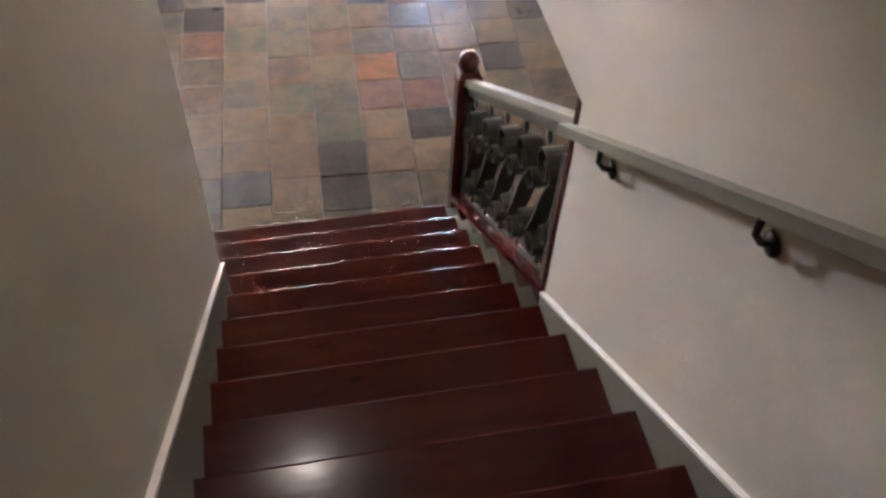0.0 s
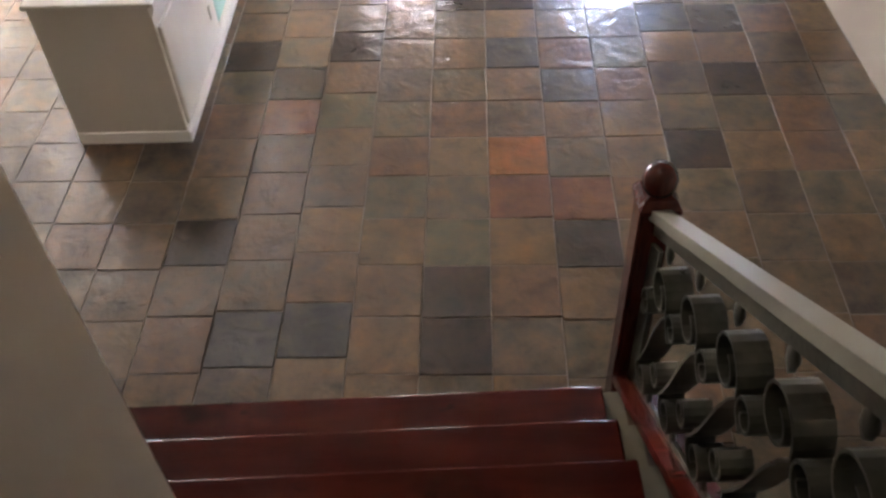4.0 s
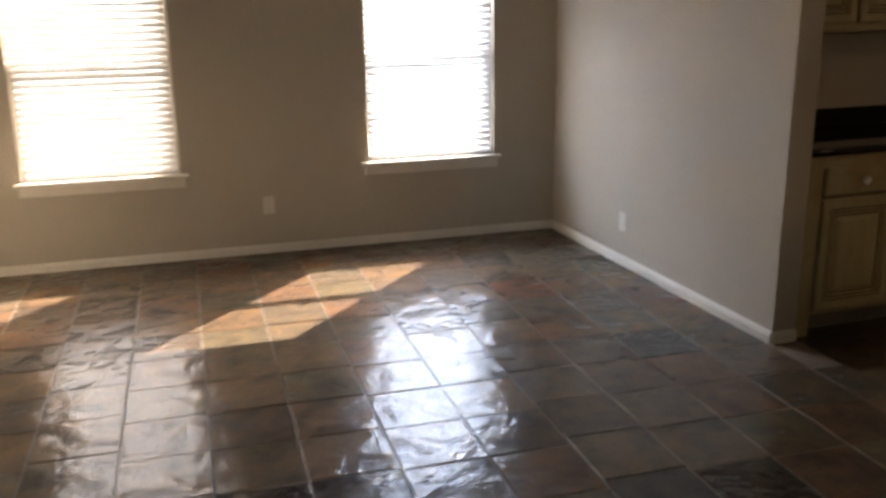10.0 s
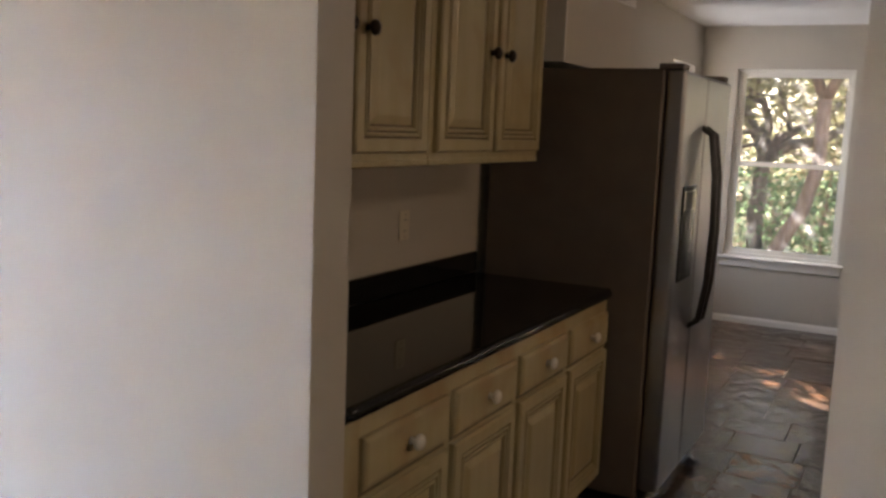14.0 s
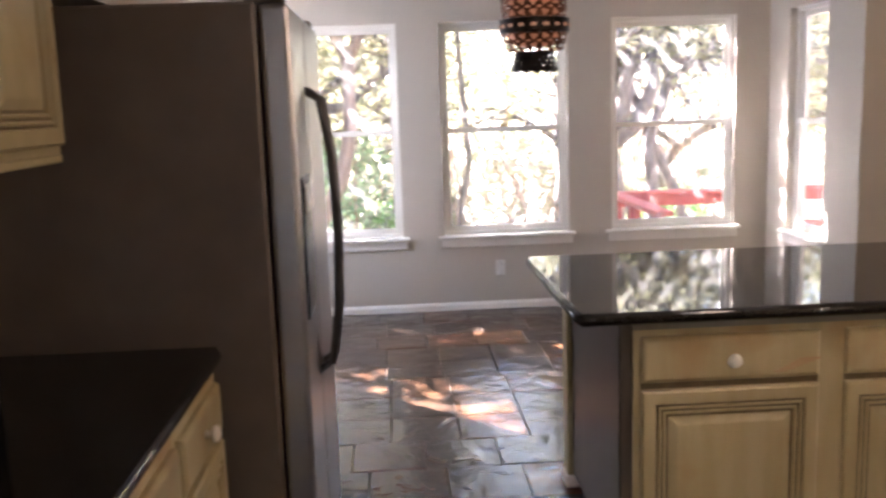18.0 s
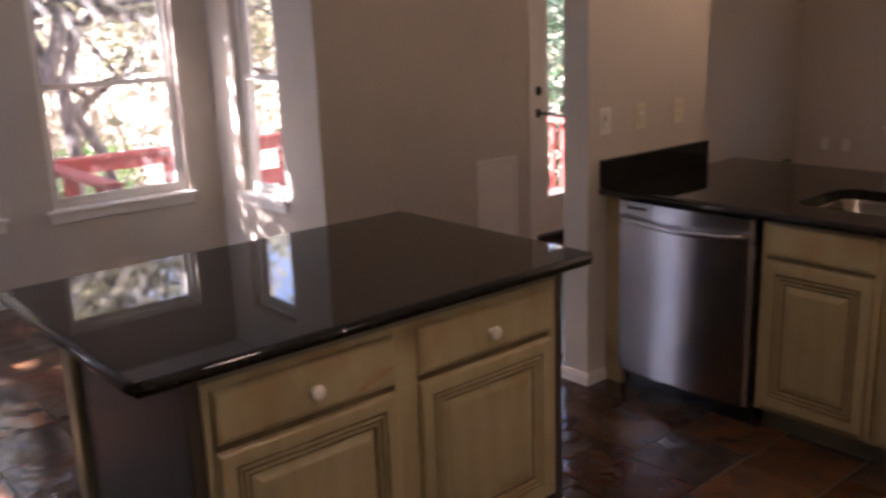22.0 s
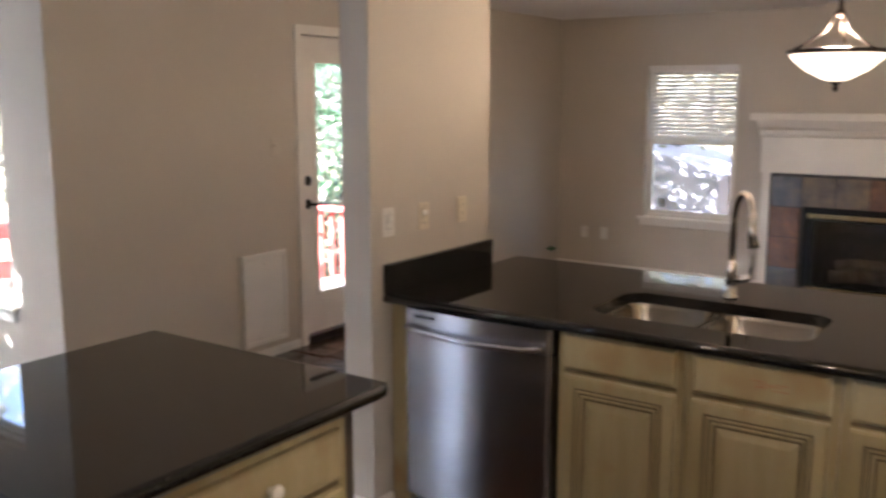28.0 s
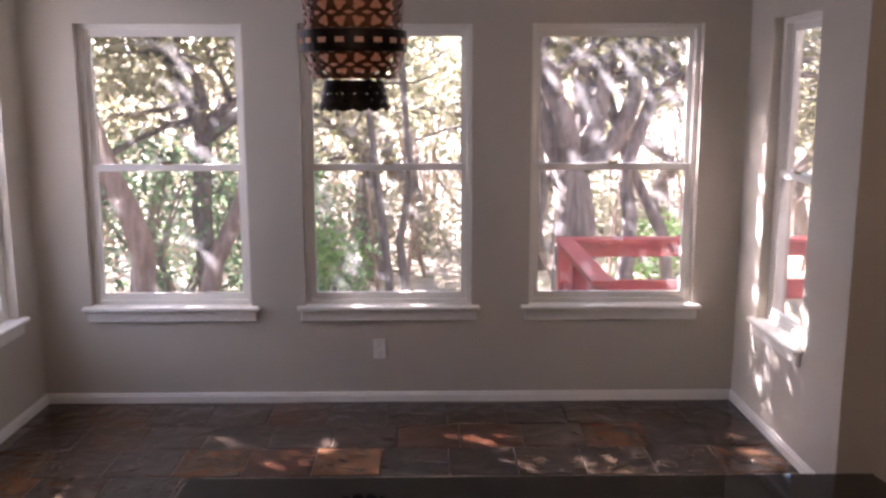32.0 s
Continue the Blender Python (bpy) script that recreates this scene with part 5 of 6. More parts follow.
def fireplace():
    f = thing("fireplace", "white mantel fireplace with slate tile surround", "fireplace", pose(2.02, -8.80, 0, 0, 0, 180))
    # own x runs toward -x of the house, own -y faces the room
    part("chimney_breast", box(-0.44, 0.46, -0.30, -0.001, 1.56, 2.438), M_WALL, f, "taupe painted chimney breast")
    part("chimney_core", wall_mesh("y", -0.30, -0.001, -0.80, 0.80, 0.0, 1.50, [(-0.46, 0.46, 0.06, 0.76)]), M_SOOT, f, "hidden core of the surround")
    part("mantel_shelf", box(-0.95, 0.95, -0.46, -0.001, 1.50, 1.56, 0.006), M_TRIM, f)
    part("mantel_cornice", prism([(-0.302, 1.36), (-0.33, 1.38), (-0.34, 1.42), (-0.39, 1.44), (-0.44, 1.499), (-0.302, 1.499)], -0.90, 0.90, "x"), M_TRIM, f)
    part("frieze", box(-0.88, 0.88, -0.335, -0.302, 1.06, 1.36, 0.004), M_TRIM, f)
    for x0, x1 in ((-0.86, -0.79), (0.79, 0.86)):
        part("pilaster", box(x0, x1, -0.335, -0.302, 0.0, 1.06, 0.004), M_TRIM, f)
    rng = random.Random(3)
    s = 0.26
    me = done(box(0, s - 0.006, -0.012, 0, 0, s - 0.006, 0.002), "tile", M_FTILE)
    for i in range(6):
        for k in range(4):
            x, z = -0.79 + i * 0.263, 0.0 + k * s
            if 1 <= i <= 4 and k < 3:
                continue
            t = new("tile", me)
            t.parent = f
            t.matrix_basis = pose(x, -0.302, z)
    box_ = part("firebox", boxes((-0.46, 0.46, -0.03, -0.02, 0.06, 0.76), (-0.47, -0.46, -0.30, -0.02, 0.06, 0.76), (0.46, 0.47, -0.30, -0.02, 0.06, 0.76), (-0.46, 0.46, -0.30, -0.02, 0.05, 0.06)), M_SOOT, f)
    part("firebox_face", wall_mesh("y", -0.335, -0.315, -0.50, 0.50, 0.0, 0.79, [(-0.42, 0.42, 0.14, 0.68)]), M_BLACK, f, "black metal firebox front")
    part("louver", box(-0.47, 0.47, -0.342, -0.334, 0.70, 0.735, 0.003), M_BRASS, f, "brass louver bar")
    part("louver", box(-0.47, 0.47, -0.342, -0.334, 0.085, 0.12, 0.003), M_BRASS, f, "brass louver bar")
    pane = part("glass", box(-0.42, 0.42, -0.327, -0.322, 0.14, 0.68), M_GLASS, f)
    for x0, y, z, x1, r in ((-0.30, -0.20, 0.20, 0.28, 0.055), (-0.22, -0.13, 0.28, 0.30, 0.05), (-0.25, -0.22, 0.31, 0.12, 0.04)):
        part("log", tube([(x0, y, z), ((x0 + x1) / 2, y + 0.03, z + 0.02), (x1, y, z + 0.01)], r, 8), M_LOG, f, "ceramic gas log", True)
    for k in range(12):
        part("grate_bar", box(-0.33 + k * 0.06, -0.32 + k * 0.06, -0.26, -0.08, 0.14, 0.15), M_BLACK, f)
    return f


fireplace()


def pendant():
    p = thing("pendant_lamp", "lit amber bowl pendant with dark bronze frame", "pendant lamp", pose(1.66, -5.10, 0))
    bm = lathe([(0.01, 1.765), (0.05, 1.77), (0.13, 1.81), (0.195, 1.865), (0.21, 1.89), (0.203, 1.893), (0.19, 1.87), (0.12, 1.822), (0.04, 1.785), (0.01, 1.78)], 32)
    part("bowl", bm, M_ALAB, p, "glowing amber alabaster bowl", True)
    part("rim", lathe([(0.205, 1.885), (0.222, 1.888), (0.222, 1.906), (0.205, 1.908)], 32), M_BRONZE, p)
    part("finial", lathe([(0.004, 1.715), (0.014, 1.73), (0.010, 1.745), (0.026, 1.757), (0.03, 1.765)], 14), M_BRONZE, p, smooth=True)
    for k in range(3):
        a = 2 * math.pi * k / 3 + 0.5
        part("arm", tube([(0.21 * math.cos(a), 0.21 * math.sin(a), 1.90), (0.15 * math.cos(a), 0.15 * math.sin(a), 1.93), (0.06 * math.cos(a), 0.06 * math.sin(a), 1.99), (0.02 * math.cos(a), 0.02 * math.sin(a), 2.07)], 0.007, 8), M_BRONZE, p, smooth=True)
    part("stem", lathe([(0.016, 2.05), (0.024, 2.07), (0.012, 2.09), (0.010, 2.40), (0.05, 2.41), (0.06, 2.438)], 14), M_BRONZE, p, smooth=True)
    return p


pendant()
tagged(part("alarm_sensor", box(4.99, 5.06, -8.795, -8.74, 2.04, 2.14, 0.008), M_WHITE), "small white alarm sensor in the corner", "sensor")


def lantern():
    """The pierced metal lantern of the nook: two tiers of scrolled cut-out bands on a chain."""
    p = thing("lantern_chandelier", "pierced antique copper lantern with a scalloped skirt", "chandelier", pose(4.66, -1.25, -0.045) @ Matrix.Diagonal((0.93, 0.93, 1, 1)))

    def band(rad0, rad1, z0, z1, cols, rows, hole=0.62, thick=0.004):
        bm = bmesh.new()
        for c in range(cols):
            for r in range(rows):
                a0, a1 = 2 * math.pi * c / cols, 2 * math.pi * (c + 1) / cols
                za, zb = z0 + (z1 - z0) * r / rows, z0 + (z1 - z0) * (r + 1) / rows
                n = 10
                outer, inner = [], []
                for k in range(n):
                    th = 2 * math.pi * k / n
                    ca, sa = math.cos(th), math.sin(th)
                    q = 1 / max(abs(ca), abs(sa))
                    wob = hole * (1 + 0.32 * math.cos(3 * th + 1.3 * c + r))
                    for lst, sc in ((outer, q), (inner, wob)):
                        a = (a0 + a1) / 2 + (a1 - a0) / 2 * ca * sc
                        z = (za + zb) / 2 + (zb - za) / 2 * sa * sc
                        f = (z - z0) / (z1 - z0)
                        rr = rad0 + (rad1 - rad0) * f
                        lst.append(bm.verts.new((rr * math.cos(a), rr * math.sin(a), z)))
                for k in range(n):
                    bm.faces.new((outer[k], outer[(k + 1) % n], inner[(k + 1) % n], inner[k]))
        bmesh.ops.remove_doubles(bm, verts=bm.verts[:], dist=0.0004)
        return bm

    part("pierced_drum", band(0.185, 0.20, 2.0, 2.16, 18, 3), M_COPPER, p)
    part("hoop", lathe([(0.196, 1.925), (0.203, 1.93), (0.203, 2.0), (0.196, 2.003)], 36), M_BRONZE, p)
    for k in range(18):
        a = 2 * math.pi * k / 18
        part("hoop_slot", box(-0.016, 0.016, -0.002, 0.002, 1.955, 1.972), M_BULBDIM, p, m=Matrix.Rotation(a, 4, "Z") @ pose(0, 0.2035, 0))
    part("pierced_bowl", band(0.165, 0.195, 1.835, 1.927, 18, 2), M_COPPER, p)
    part("pierced_skirt", band(0.135, 0.112, 1.735, 1.832, 16, 2, 0.3), M_BRONZE, p)
    for k in range(14):
        a = 2 * math.pi * k / 14
        part("scallop", lathe([(0.002, -0.014), (0.02, -0.008), (0.026, 0.004), (0.02, 0.012)], 8, turn=Matrix.Diagonal((1, 0.12, 1, 1))), M_BRONZE, p, m=Matrix.Rotation(a, 4, "Z") @ pose(0, 0.135, 1.735))
    part("neck", lathe([(0.19, 2.16), (0.20, 2.165), (0.08, 2.24), (0.02, 2.27), (0.012, 2.46), (0.06, 2.473), (0.065, 2.482)], 24), M_BRONZE, p, smooth=True)
    part("inner_shade", lathe([(0.10, 1.86), (0.14, 1.90), (0.15, 2.13), (0.10, 2.15)], 20), M_SHADE, p, "dim amber glass inside the pierced metal", True)
    return p


M_BULBDIM = glow("dim_slot", (0.5, 0.26, 0.14), 0.012)
M_SHADE = glow("dim_amber_glass", (0.45, 0.18, 0.08), 0.016)
lantern()


def scroll_chandelier():
    p = thing("bowl_chandelier", "unlit mottled glass bowl chandelier with iron scrolls", "chandelier", pose(-2.08, 0.10, 0.025))
    part("bowl", lathe([(0.02, 1.70), (0.10, 1.715), (0.20, 1.76), (0.235, 1.80), (0.235, 1.82), (0.20, 1.80), (0.10, 1.74), (0.02, 1.72)], 32), M_DOME, p, "mottled rose glass bowl", True)
    part("finial", lathe([(0.002, 1.60), (0.012, 1.625), (0.02, 1.66), (0.010, 1.675), (0.028, 1.69), (0.03, 1.70)], 14), M_BRONZE, p, smooth=True)
    part("rim", lathe([(0.236, 1.80), (0.25, 1.805), (0.25, 1.825), (0.236, 1.83)], 32), M_BRONZE, p)
    for k in range(4):
        a = math.pi / 2 * k + 0.3
        pts = []
        for q in range(22):
            s = q / 21
            ang = s * 3.2 * math.pi
            rr = 0.055 * (1 - 0.72 * s)
            pts.append(((0.285 + rr * math.sin(ang)) * math.cos(a), (0.285 + rr * math.sin(ang)) * math.sin(a), 1.80 - 0.055 + rr * math.cos(ang) + 0.03))
        sc = part("scroll", tube(pts, 0.011, 8), M_BRONZE, p, smooth=True)
        part("arm", tube([(0.24 * math.cos(a), 0.24 * math.sin(a), 1.82), (0.18 * math.cos(a), 0.18 * math.sin(a), 1.95), (0.05 * math.cos(a), 0.05 * math.sin(a), 2.15)], 0.009, 8), M_BRONZE, p, smooth=True)
    part("stem", lathe([(0.03, 2.12), (0.04, 2.15), (0.012, 2.19), (0.010, 2.68), (0.06, 2.70), (0.07, 2.722)], 16), M_BRONZE, p, smooth=True)
    return p


scroll_chandelier()


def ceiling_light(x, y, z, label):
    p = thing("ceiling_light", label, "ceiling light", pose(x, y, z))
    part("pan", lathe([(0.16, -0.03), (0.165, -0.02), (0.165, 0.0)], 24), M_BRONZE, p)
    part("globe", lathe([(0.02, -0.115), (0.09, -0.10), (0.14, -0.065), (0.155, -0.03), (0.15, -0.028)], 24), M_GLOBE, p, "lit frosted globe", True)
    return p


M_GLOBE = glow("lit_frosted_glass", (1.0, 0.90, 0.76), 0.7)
ceiling_light(-3.08, -4.75, 5.298, "lit frosted ceiling light over the stairs")
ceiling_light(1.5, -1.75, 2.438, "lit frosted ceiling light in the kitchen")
# unseen block added over the family room to cast shade behind the house
tagged(part("shade_block", boxes((0.0, 5.17, -8.95, -3.4, 2.62, 5.4)), M_SIDING), "unseen block of plain siding that shades the ground behind", "wall", kind="structure")
# ---- out of doors ----
tagged(part("ground", boxes((-400, 400, -400, 400, -1.2, -0.62)), M_GROUND), "dry leaf-strewn ground among oaks", "ground", kind="structure")


def deck():
    d = thing("deck", "red-stained wooden deck with railings", "deck", pose(0, 0, 0))
    z0, top = -0.24, 0.62
    for i in range(32):
        y0 = -7.05 + i * 0.145
        x0 = 5.2 if y0 < -3.55 else 6.5
        part("board", box(x0, 8.05, y0, y0 + 0.138, z0 - 0.03, z0), M_REDWOOD, d)
    for y in (-7.0, -5.9, -4.75, -3.6, -2.52):
        part("post", box(7.96, 8.05, y - 0.045, y + 0.045, -0.62, top, 0.004), M_REDWOOD, d)
    part("top_rail", box(7.94, 8.08, -7.05, -2.46, top, top + 0.04, 0.005), M_REDWOOD, d)
    part("rail_board", box(7.985, 8.02, -7.0, -2.5, top - 0.10, top - 0.001, 0.004), M_REDWOOD, d)
    part("rail_board", box(7.985, 8.02, -7.0, -2.5, 0.19, 0.34, 0.004), M_REDWOOD, d)
    part("rail_board", box(7.985, 8.02, -7.0, -2.5, -0.16, -0.05, 0.004), M_REDWOOD, d)
    part("top_rail", box(6.47, 7.94, -2.59, -2.45, top, top + 0.04, 0.005), M_REDWOOD, d)
    part("rail_board", box(6.47, 7.96, -2.535, -2.50, 0.19, 0.34, 0.004), M_REDWOOD, d)
    for x in (6.6, 7.3):
        part("post", box(x, x + 0.09, -2.565, -2.475, -0.62, top, 0.004), M_REDWOOD, d)
    part("top_rail", box(5.2, 7.94, -7.12, -6.98, top, top + 0.04, 0.005), M_REDWOOD, d)
    part("rail_board", box(5.2, 7.96, -7.07, -7.03, -0.13, -0.04, 0.004), M_REDWOOD, d)
    for i in range(20):
        part("baluster", box(5.26 + i * 0.135, 5.30 + i * 0.135, -7.065, -7.03, -0.04, top), M_REDWOOD, d)
    return d


deck()


def leaf_mesh(name, rng, centres, size, narrow=0.45):
    """Small four-cornered leaves, each turned its own way."""
    verts, faces = [], []
    for c in centres:
        u = Vector((rng.gauss(0, 1), rng.gauss(0, 1), rng.gauss(0, 0.8))).normalized()
        v = u.cross(Vector((rng.gauss(0, 1), rng.gauss(0, 1), rng.gauss(0, 1)))).normalized()
        s = size * rng.uniform(0.6, 1.35)
        i = len(verts)
        verts += [c - u * s, c + v * s * narrow, c + u * s, c - v * s * narrow]
        faces.append((i, i + 1, i + 2, i + 3))
    me = bpy.data.meshes.new(name)
    me.from_pydata(verts, [], faces)
    return me


def oak(x, y, seed, height=6.0, girth=0.22, lean=0.3, leaves=4000, low=1.5, leaf=0.055, stems=None, bark=None, label="", spread=0.25):
    rng = random.Random(seed)
    t = thing("oak_tree", label or "live oak with twisting grey limbs and small dull green leaves", "tree", pose(x, y, -0.62), "oaks round the house")
    wood = bmesh.new()
    tips = []

    def add(pts, radii, n):
        b = tube(pts, radii[0], n, radii)
        me = bpy.data.meshes.new("tmp")
        b.to_mesh(me)
        b.free()
        wood.from_mesh(me)
        bpy.data.meshes.remove(me)

    def limb(p, d, length, r, depth):
        pts, radii = [p.copy()], [r]
        n = 6
        q, dirn = p.copy(), d.normalized()
        for k in range(n):
            dirn = (dirn + Vector((rng.uniform(-0.4, 0.4), rng.uniform(-0.4, 0.4), rng.uniform(-0.25, 0.26)))).normalized()
            q = q + dirn * length / n
            pts.append(q.copy())
            radii.append(r * (1 - 0.62 * (k + 1) / n))
        add(pts, radii, 7 if depth < 2 else 4)
        if depth < 3:
            for k in range(3 if depth else 4):
                i = rng.randint(2, n)
                a = rng.uniform(0, 2 * math.pi)
                nd = (dirn * 0.5 + Vector((math.cos(a), math.sin(a), rng.uniform(-0.1, 0.6)))).normalized()
                limb(pts[i], nd, length * rng.uniform(0.55, 0.8), max(0.010, radii[i] * 0.7), depth + 1)
        if depth >= 2:
            tips.extend(pts[1:])

    if stems:
        for r0, r1, pts in stems:
            pts = [Vector(p) for p in pts]
            add(pts, [r0 + (r1 - r0) * k / (len(pts) - 1) for k in range(len(pts))], 9)
            d = pts[-1] - pts[-2]
            for k in range(3):
                a = rng.uniform(0, 2 * math.pi)
                limb(pts[-1], d.normalized() + Vector((math.cos(a), math.sin(a), 0.2)) * 0.6, height * 0.2, r1 * 0.8, 1)
    else:
        a = rng.uniform(0, 2 * math.pi)
        limb(Vector((0, 0, 0)), Vector((lean * math.cos(a), lean * math.sin(a), 1)), height * 0.42, girth, 0)
    part("trunk", wood, bark or M_BARK, t, "furrowed twisting trunk and limbs", True)
    cs = [rng.choice(tips) + Vector((rng.gauss(0, spread), rng.gauss(0, spread), rng.gauss(0, spread * 0.8))) for _ in range(leaves)]
    me = leaf_mesh("crown", rng, [c for c in cs if c.z > low], leaf)
    me.materials.append(M_LEAF)
    cr = new("crown", me)
    cr.parent = t
    tagged(cr, "open crown of small dull green leaves")
    return t


# the big forked oak beyond the deck corner
oak(10.0, -2.95, 41, 7.0, leaves=5000, low=2.5, stems=(
    (0.24, 0.17, ((0, 0, 0), (0.05, 0.03, 0.6), (0, 0.02, 1.1), (0, 0.10, 1.68))),
    (0.14, 0.09, ((0, 0.10, 1.62), (0.05, 0.28, 1.95), (0, 0.44, 2.35), (0.1, 0.42, 2.75), (0.2, 0.2, 3.05))),
    (0.11, 0.07, ((0, 0.08, 1.66), (-0.05, -0.14, 2.0), (0, -0.20, 2.4), (0.1, -0.36, 2.8))),
    (0.11, 0.06, ((0, 0.04, 1.60), (-0.1, -0.30, 1.86), (-0.05, -0.50, 2.3), (0.1, -0.52, 2.7))),
    (0.10, 0.05, ((0.2, 0.2, 3.05), (0.1, -0.35, 2.95), (0, -0.75, 2.6), (-0.1, -1.15, 2.42), (0, -1.7, 2.5)))),
    label="big forked live oak with dark twisting limbs")
oak(10.0, -3.45, 42, 5.0, leaves=2500, low=2.2, stems=((0.085, 0.06, ((0, 0, 0), (0.03, 0.02, 0.6), (-0.02, 0.0, 1.1), (0, 0.06, 1.6), (0.1, -0.2, 2.3))),))
oak(10.2, -3.95, 43, 5.0, leaves=2500, low=2.2, stems=((0.07, 0.05, ((0, 0, 0), (0, 0.12, 0.95), (0, 0.33, 1.35), (0, 0.50, 1.7), (0.2, 0.7, 2.4))),))
# slim trunks beyond the middle window
oak(10.0, -1.16, 44, 5.0, leaves=3500, low=1.9, stems=((0.05, 0.03, ((0, 0, 0), (0.05, 0.04, 0.5), (0, 0.10, 1.1), (0, 0.14, 1.5), (0, 0.21, 2.15), (0.1, 0.26, 3.0))),), label="slim oak with a wavering thin trunk")
oak(10.1, -1.29, 45, 5.0, leaves=3500, low=1.9, stems=((0.05, 0.03, ((0, 0, 0), (0.0, 0.02, 0.5), (0, 0.07, 0.9), (0, -0.05, 1.5), (0, 0.0, 2.1), (0.1, 0.05, 3.0))),), label="slim oak with a wavering thin trunk")
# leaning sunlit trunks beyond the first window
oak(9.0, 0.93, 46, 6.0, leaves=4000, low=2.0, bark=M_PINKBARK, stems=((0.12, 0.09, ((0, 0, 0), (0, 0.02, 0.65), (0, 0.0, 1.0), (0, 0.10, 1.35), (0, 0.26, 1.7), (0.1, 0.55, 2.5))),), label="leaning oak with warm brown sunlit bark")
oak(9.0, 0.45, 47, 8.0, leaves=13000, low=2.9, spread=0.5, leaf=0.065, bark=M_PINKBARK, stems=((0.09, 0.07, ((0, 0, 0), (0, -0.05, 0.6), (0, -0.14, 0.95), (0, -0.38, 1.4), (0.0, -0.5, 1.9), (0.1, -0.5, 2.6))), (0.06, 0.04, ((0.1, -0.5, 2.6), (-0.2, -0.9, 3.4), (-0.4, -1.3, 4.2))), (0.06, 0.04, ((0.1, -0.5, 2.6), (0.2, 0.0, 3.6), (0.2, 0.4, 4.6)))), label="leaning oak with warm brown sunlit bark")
oak(10.4, 0.72, 48, 6.0, leaves=4500, low=1.9, stems=((0.11, 0.09, ((0, 0, 0), (0, 0.05, 1.2), (0, 0.0, 1.95))), (0.08, 0.05, ((0, 0, 1.9), (0, -0.3, 2.1), (0, -0.65, 2.15), (0, -1.1, 2.5))), (0.06, 0.04, ((0, 0, 1.9), (0, 0.2, 2.4), (0.1, 0.5, 3.0)))))
OAKS = ((12.5, 1.8, 3), (9.6, 3.4, 4), (14.5, -1.4, 5), (15.0, 3.8, 6), (14.2, -5.2, 7), (17.5, 0.6, 8), (18.0, -3.6, 9), (11.6, -7.6, 10), (18.5, 5.6, 11), (8.2, 5.9, 12), (13.0, 6.5, 13), (12.6, -0.9, 14), (13.2, -3.0, 15), (15.6, -7.5, 16), (7.0, -11.5, 17), (3.0, -13.5, 18), (9.4, 2.1, 51), (10.6, 4.2, 52), (11.8, 3.2, 53), (9.0, 4.2, 54))
for x, y, sd in OAKS:
    oak(x, y, sd, 5.6 + (sd % 4) * 0.7, 0.10 + 0.04 * (sd % 3), 0.45, 4200 if sd < 50 else 9000, 1.3 if sd < 50 else 2.3, 0.06)

# the last three are added to hold sky light off the south windows
for x, y, sd in ((9.1, 2.9, 61), (10.3, 4.3, 62), (8.3, 3.6, 63), (11.4, 5.4, 64), (9.9, 2.6, 65), (12.2, 4.6, 66), (4.9, -11.9, 67), (2.6, -11.6, 68), (0.6, -12.0, 69)):
    oak(x, y, sd, 9.5, 0.17, 0.2, 11000, 3.4, 0.065, spread=0.45, label="tall live oak with a broad leafy crown for shade")


def shrub(x, y, seed, w=1.2, h=1.5, n=1800, mat=None, leaf=0.045, label=""):
    rng = random.Random(seed)
    t = thing("shrub", label or "dense green leafy shrub among the oaks", "shrub", pose(x, y, -0.62), "shrubs among the oaks")
    bm = bmesh.new()
    for k in range(9):
        a = rng.uniform(0, 6.28)
        b = tube([(0, 0, 0), (0.25 * w * math.cos(a), 0.25 * w * math.sin(a), h * 0.4), (0.45 * w * math.cos(a + 0.4), 0.45 * w * math.sin(a + 0.4), h * 0.85)], 0.02, 5, [0.022, 0.014, 0.006])
        me = bpy.data.meshes.new("tmp")
        b.to_mesh(me)
        b.free()
        bm.from_mesh(me)
        bpy.data.meshes.remove(me)
    part("stems", bm, M_BARK, t)
    cs = []
    for k in range(n):
        a, r, z = rng.uniform(0, 6.28), w * 0.62 * math.sqrt(rng.random()), rng.uniform(0.1, 1) * h
        r *= 1.05 - 0.5 * (z / h) ** 2 + 0.25 * math.sin(3 * a + seed + 4 * z)
        cs.append(Vector((r * math.cos(a), r * math.sin(a), z + rng.gauss(0, 0.08))))
    me = leaf_mesh("foliage", rng, cs, leaf, 0.5)
    me.materials.append(mat or M_BUSH)
    o = new("foliage", me)
    o.parent = t
    return t


for x, y, sd, w, h in ((10.8, 1.2, 21, 2.2, 1.9), (11.2, 0.2, 22, 1.6, 1.7), (13.0, -0.6, 23, 2.2, 1.1), (14.4, 0.8, 24, 2.4, 1.5), (15.8, -2.6, 25, 2.6, 1.4), (11.0, 4.4, 26, 2.0, 1.6), (16.4, 2.0, 27, 3.0, 1.8), (13.8, -4.4, 30, 2.0, 1.0), (7.2, 3.9, 31, 1.6, 2.0)):
    shrub(x, y, sd, w, h, 2600, M_BUSH if sd in (21, 22, 26, 31) else M_PALE, label="dense green leafy shrub among the oaks" if sd in (21, 22, 26, 31) else "dry pale brush among the oaks")
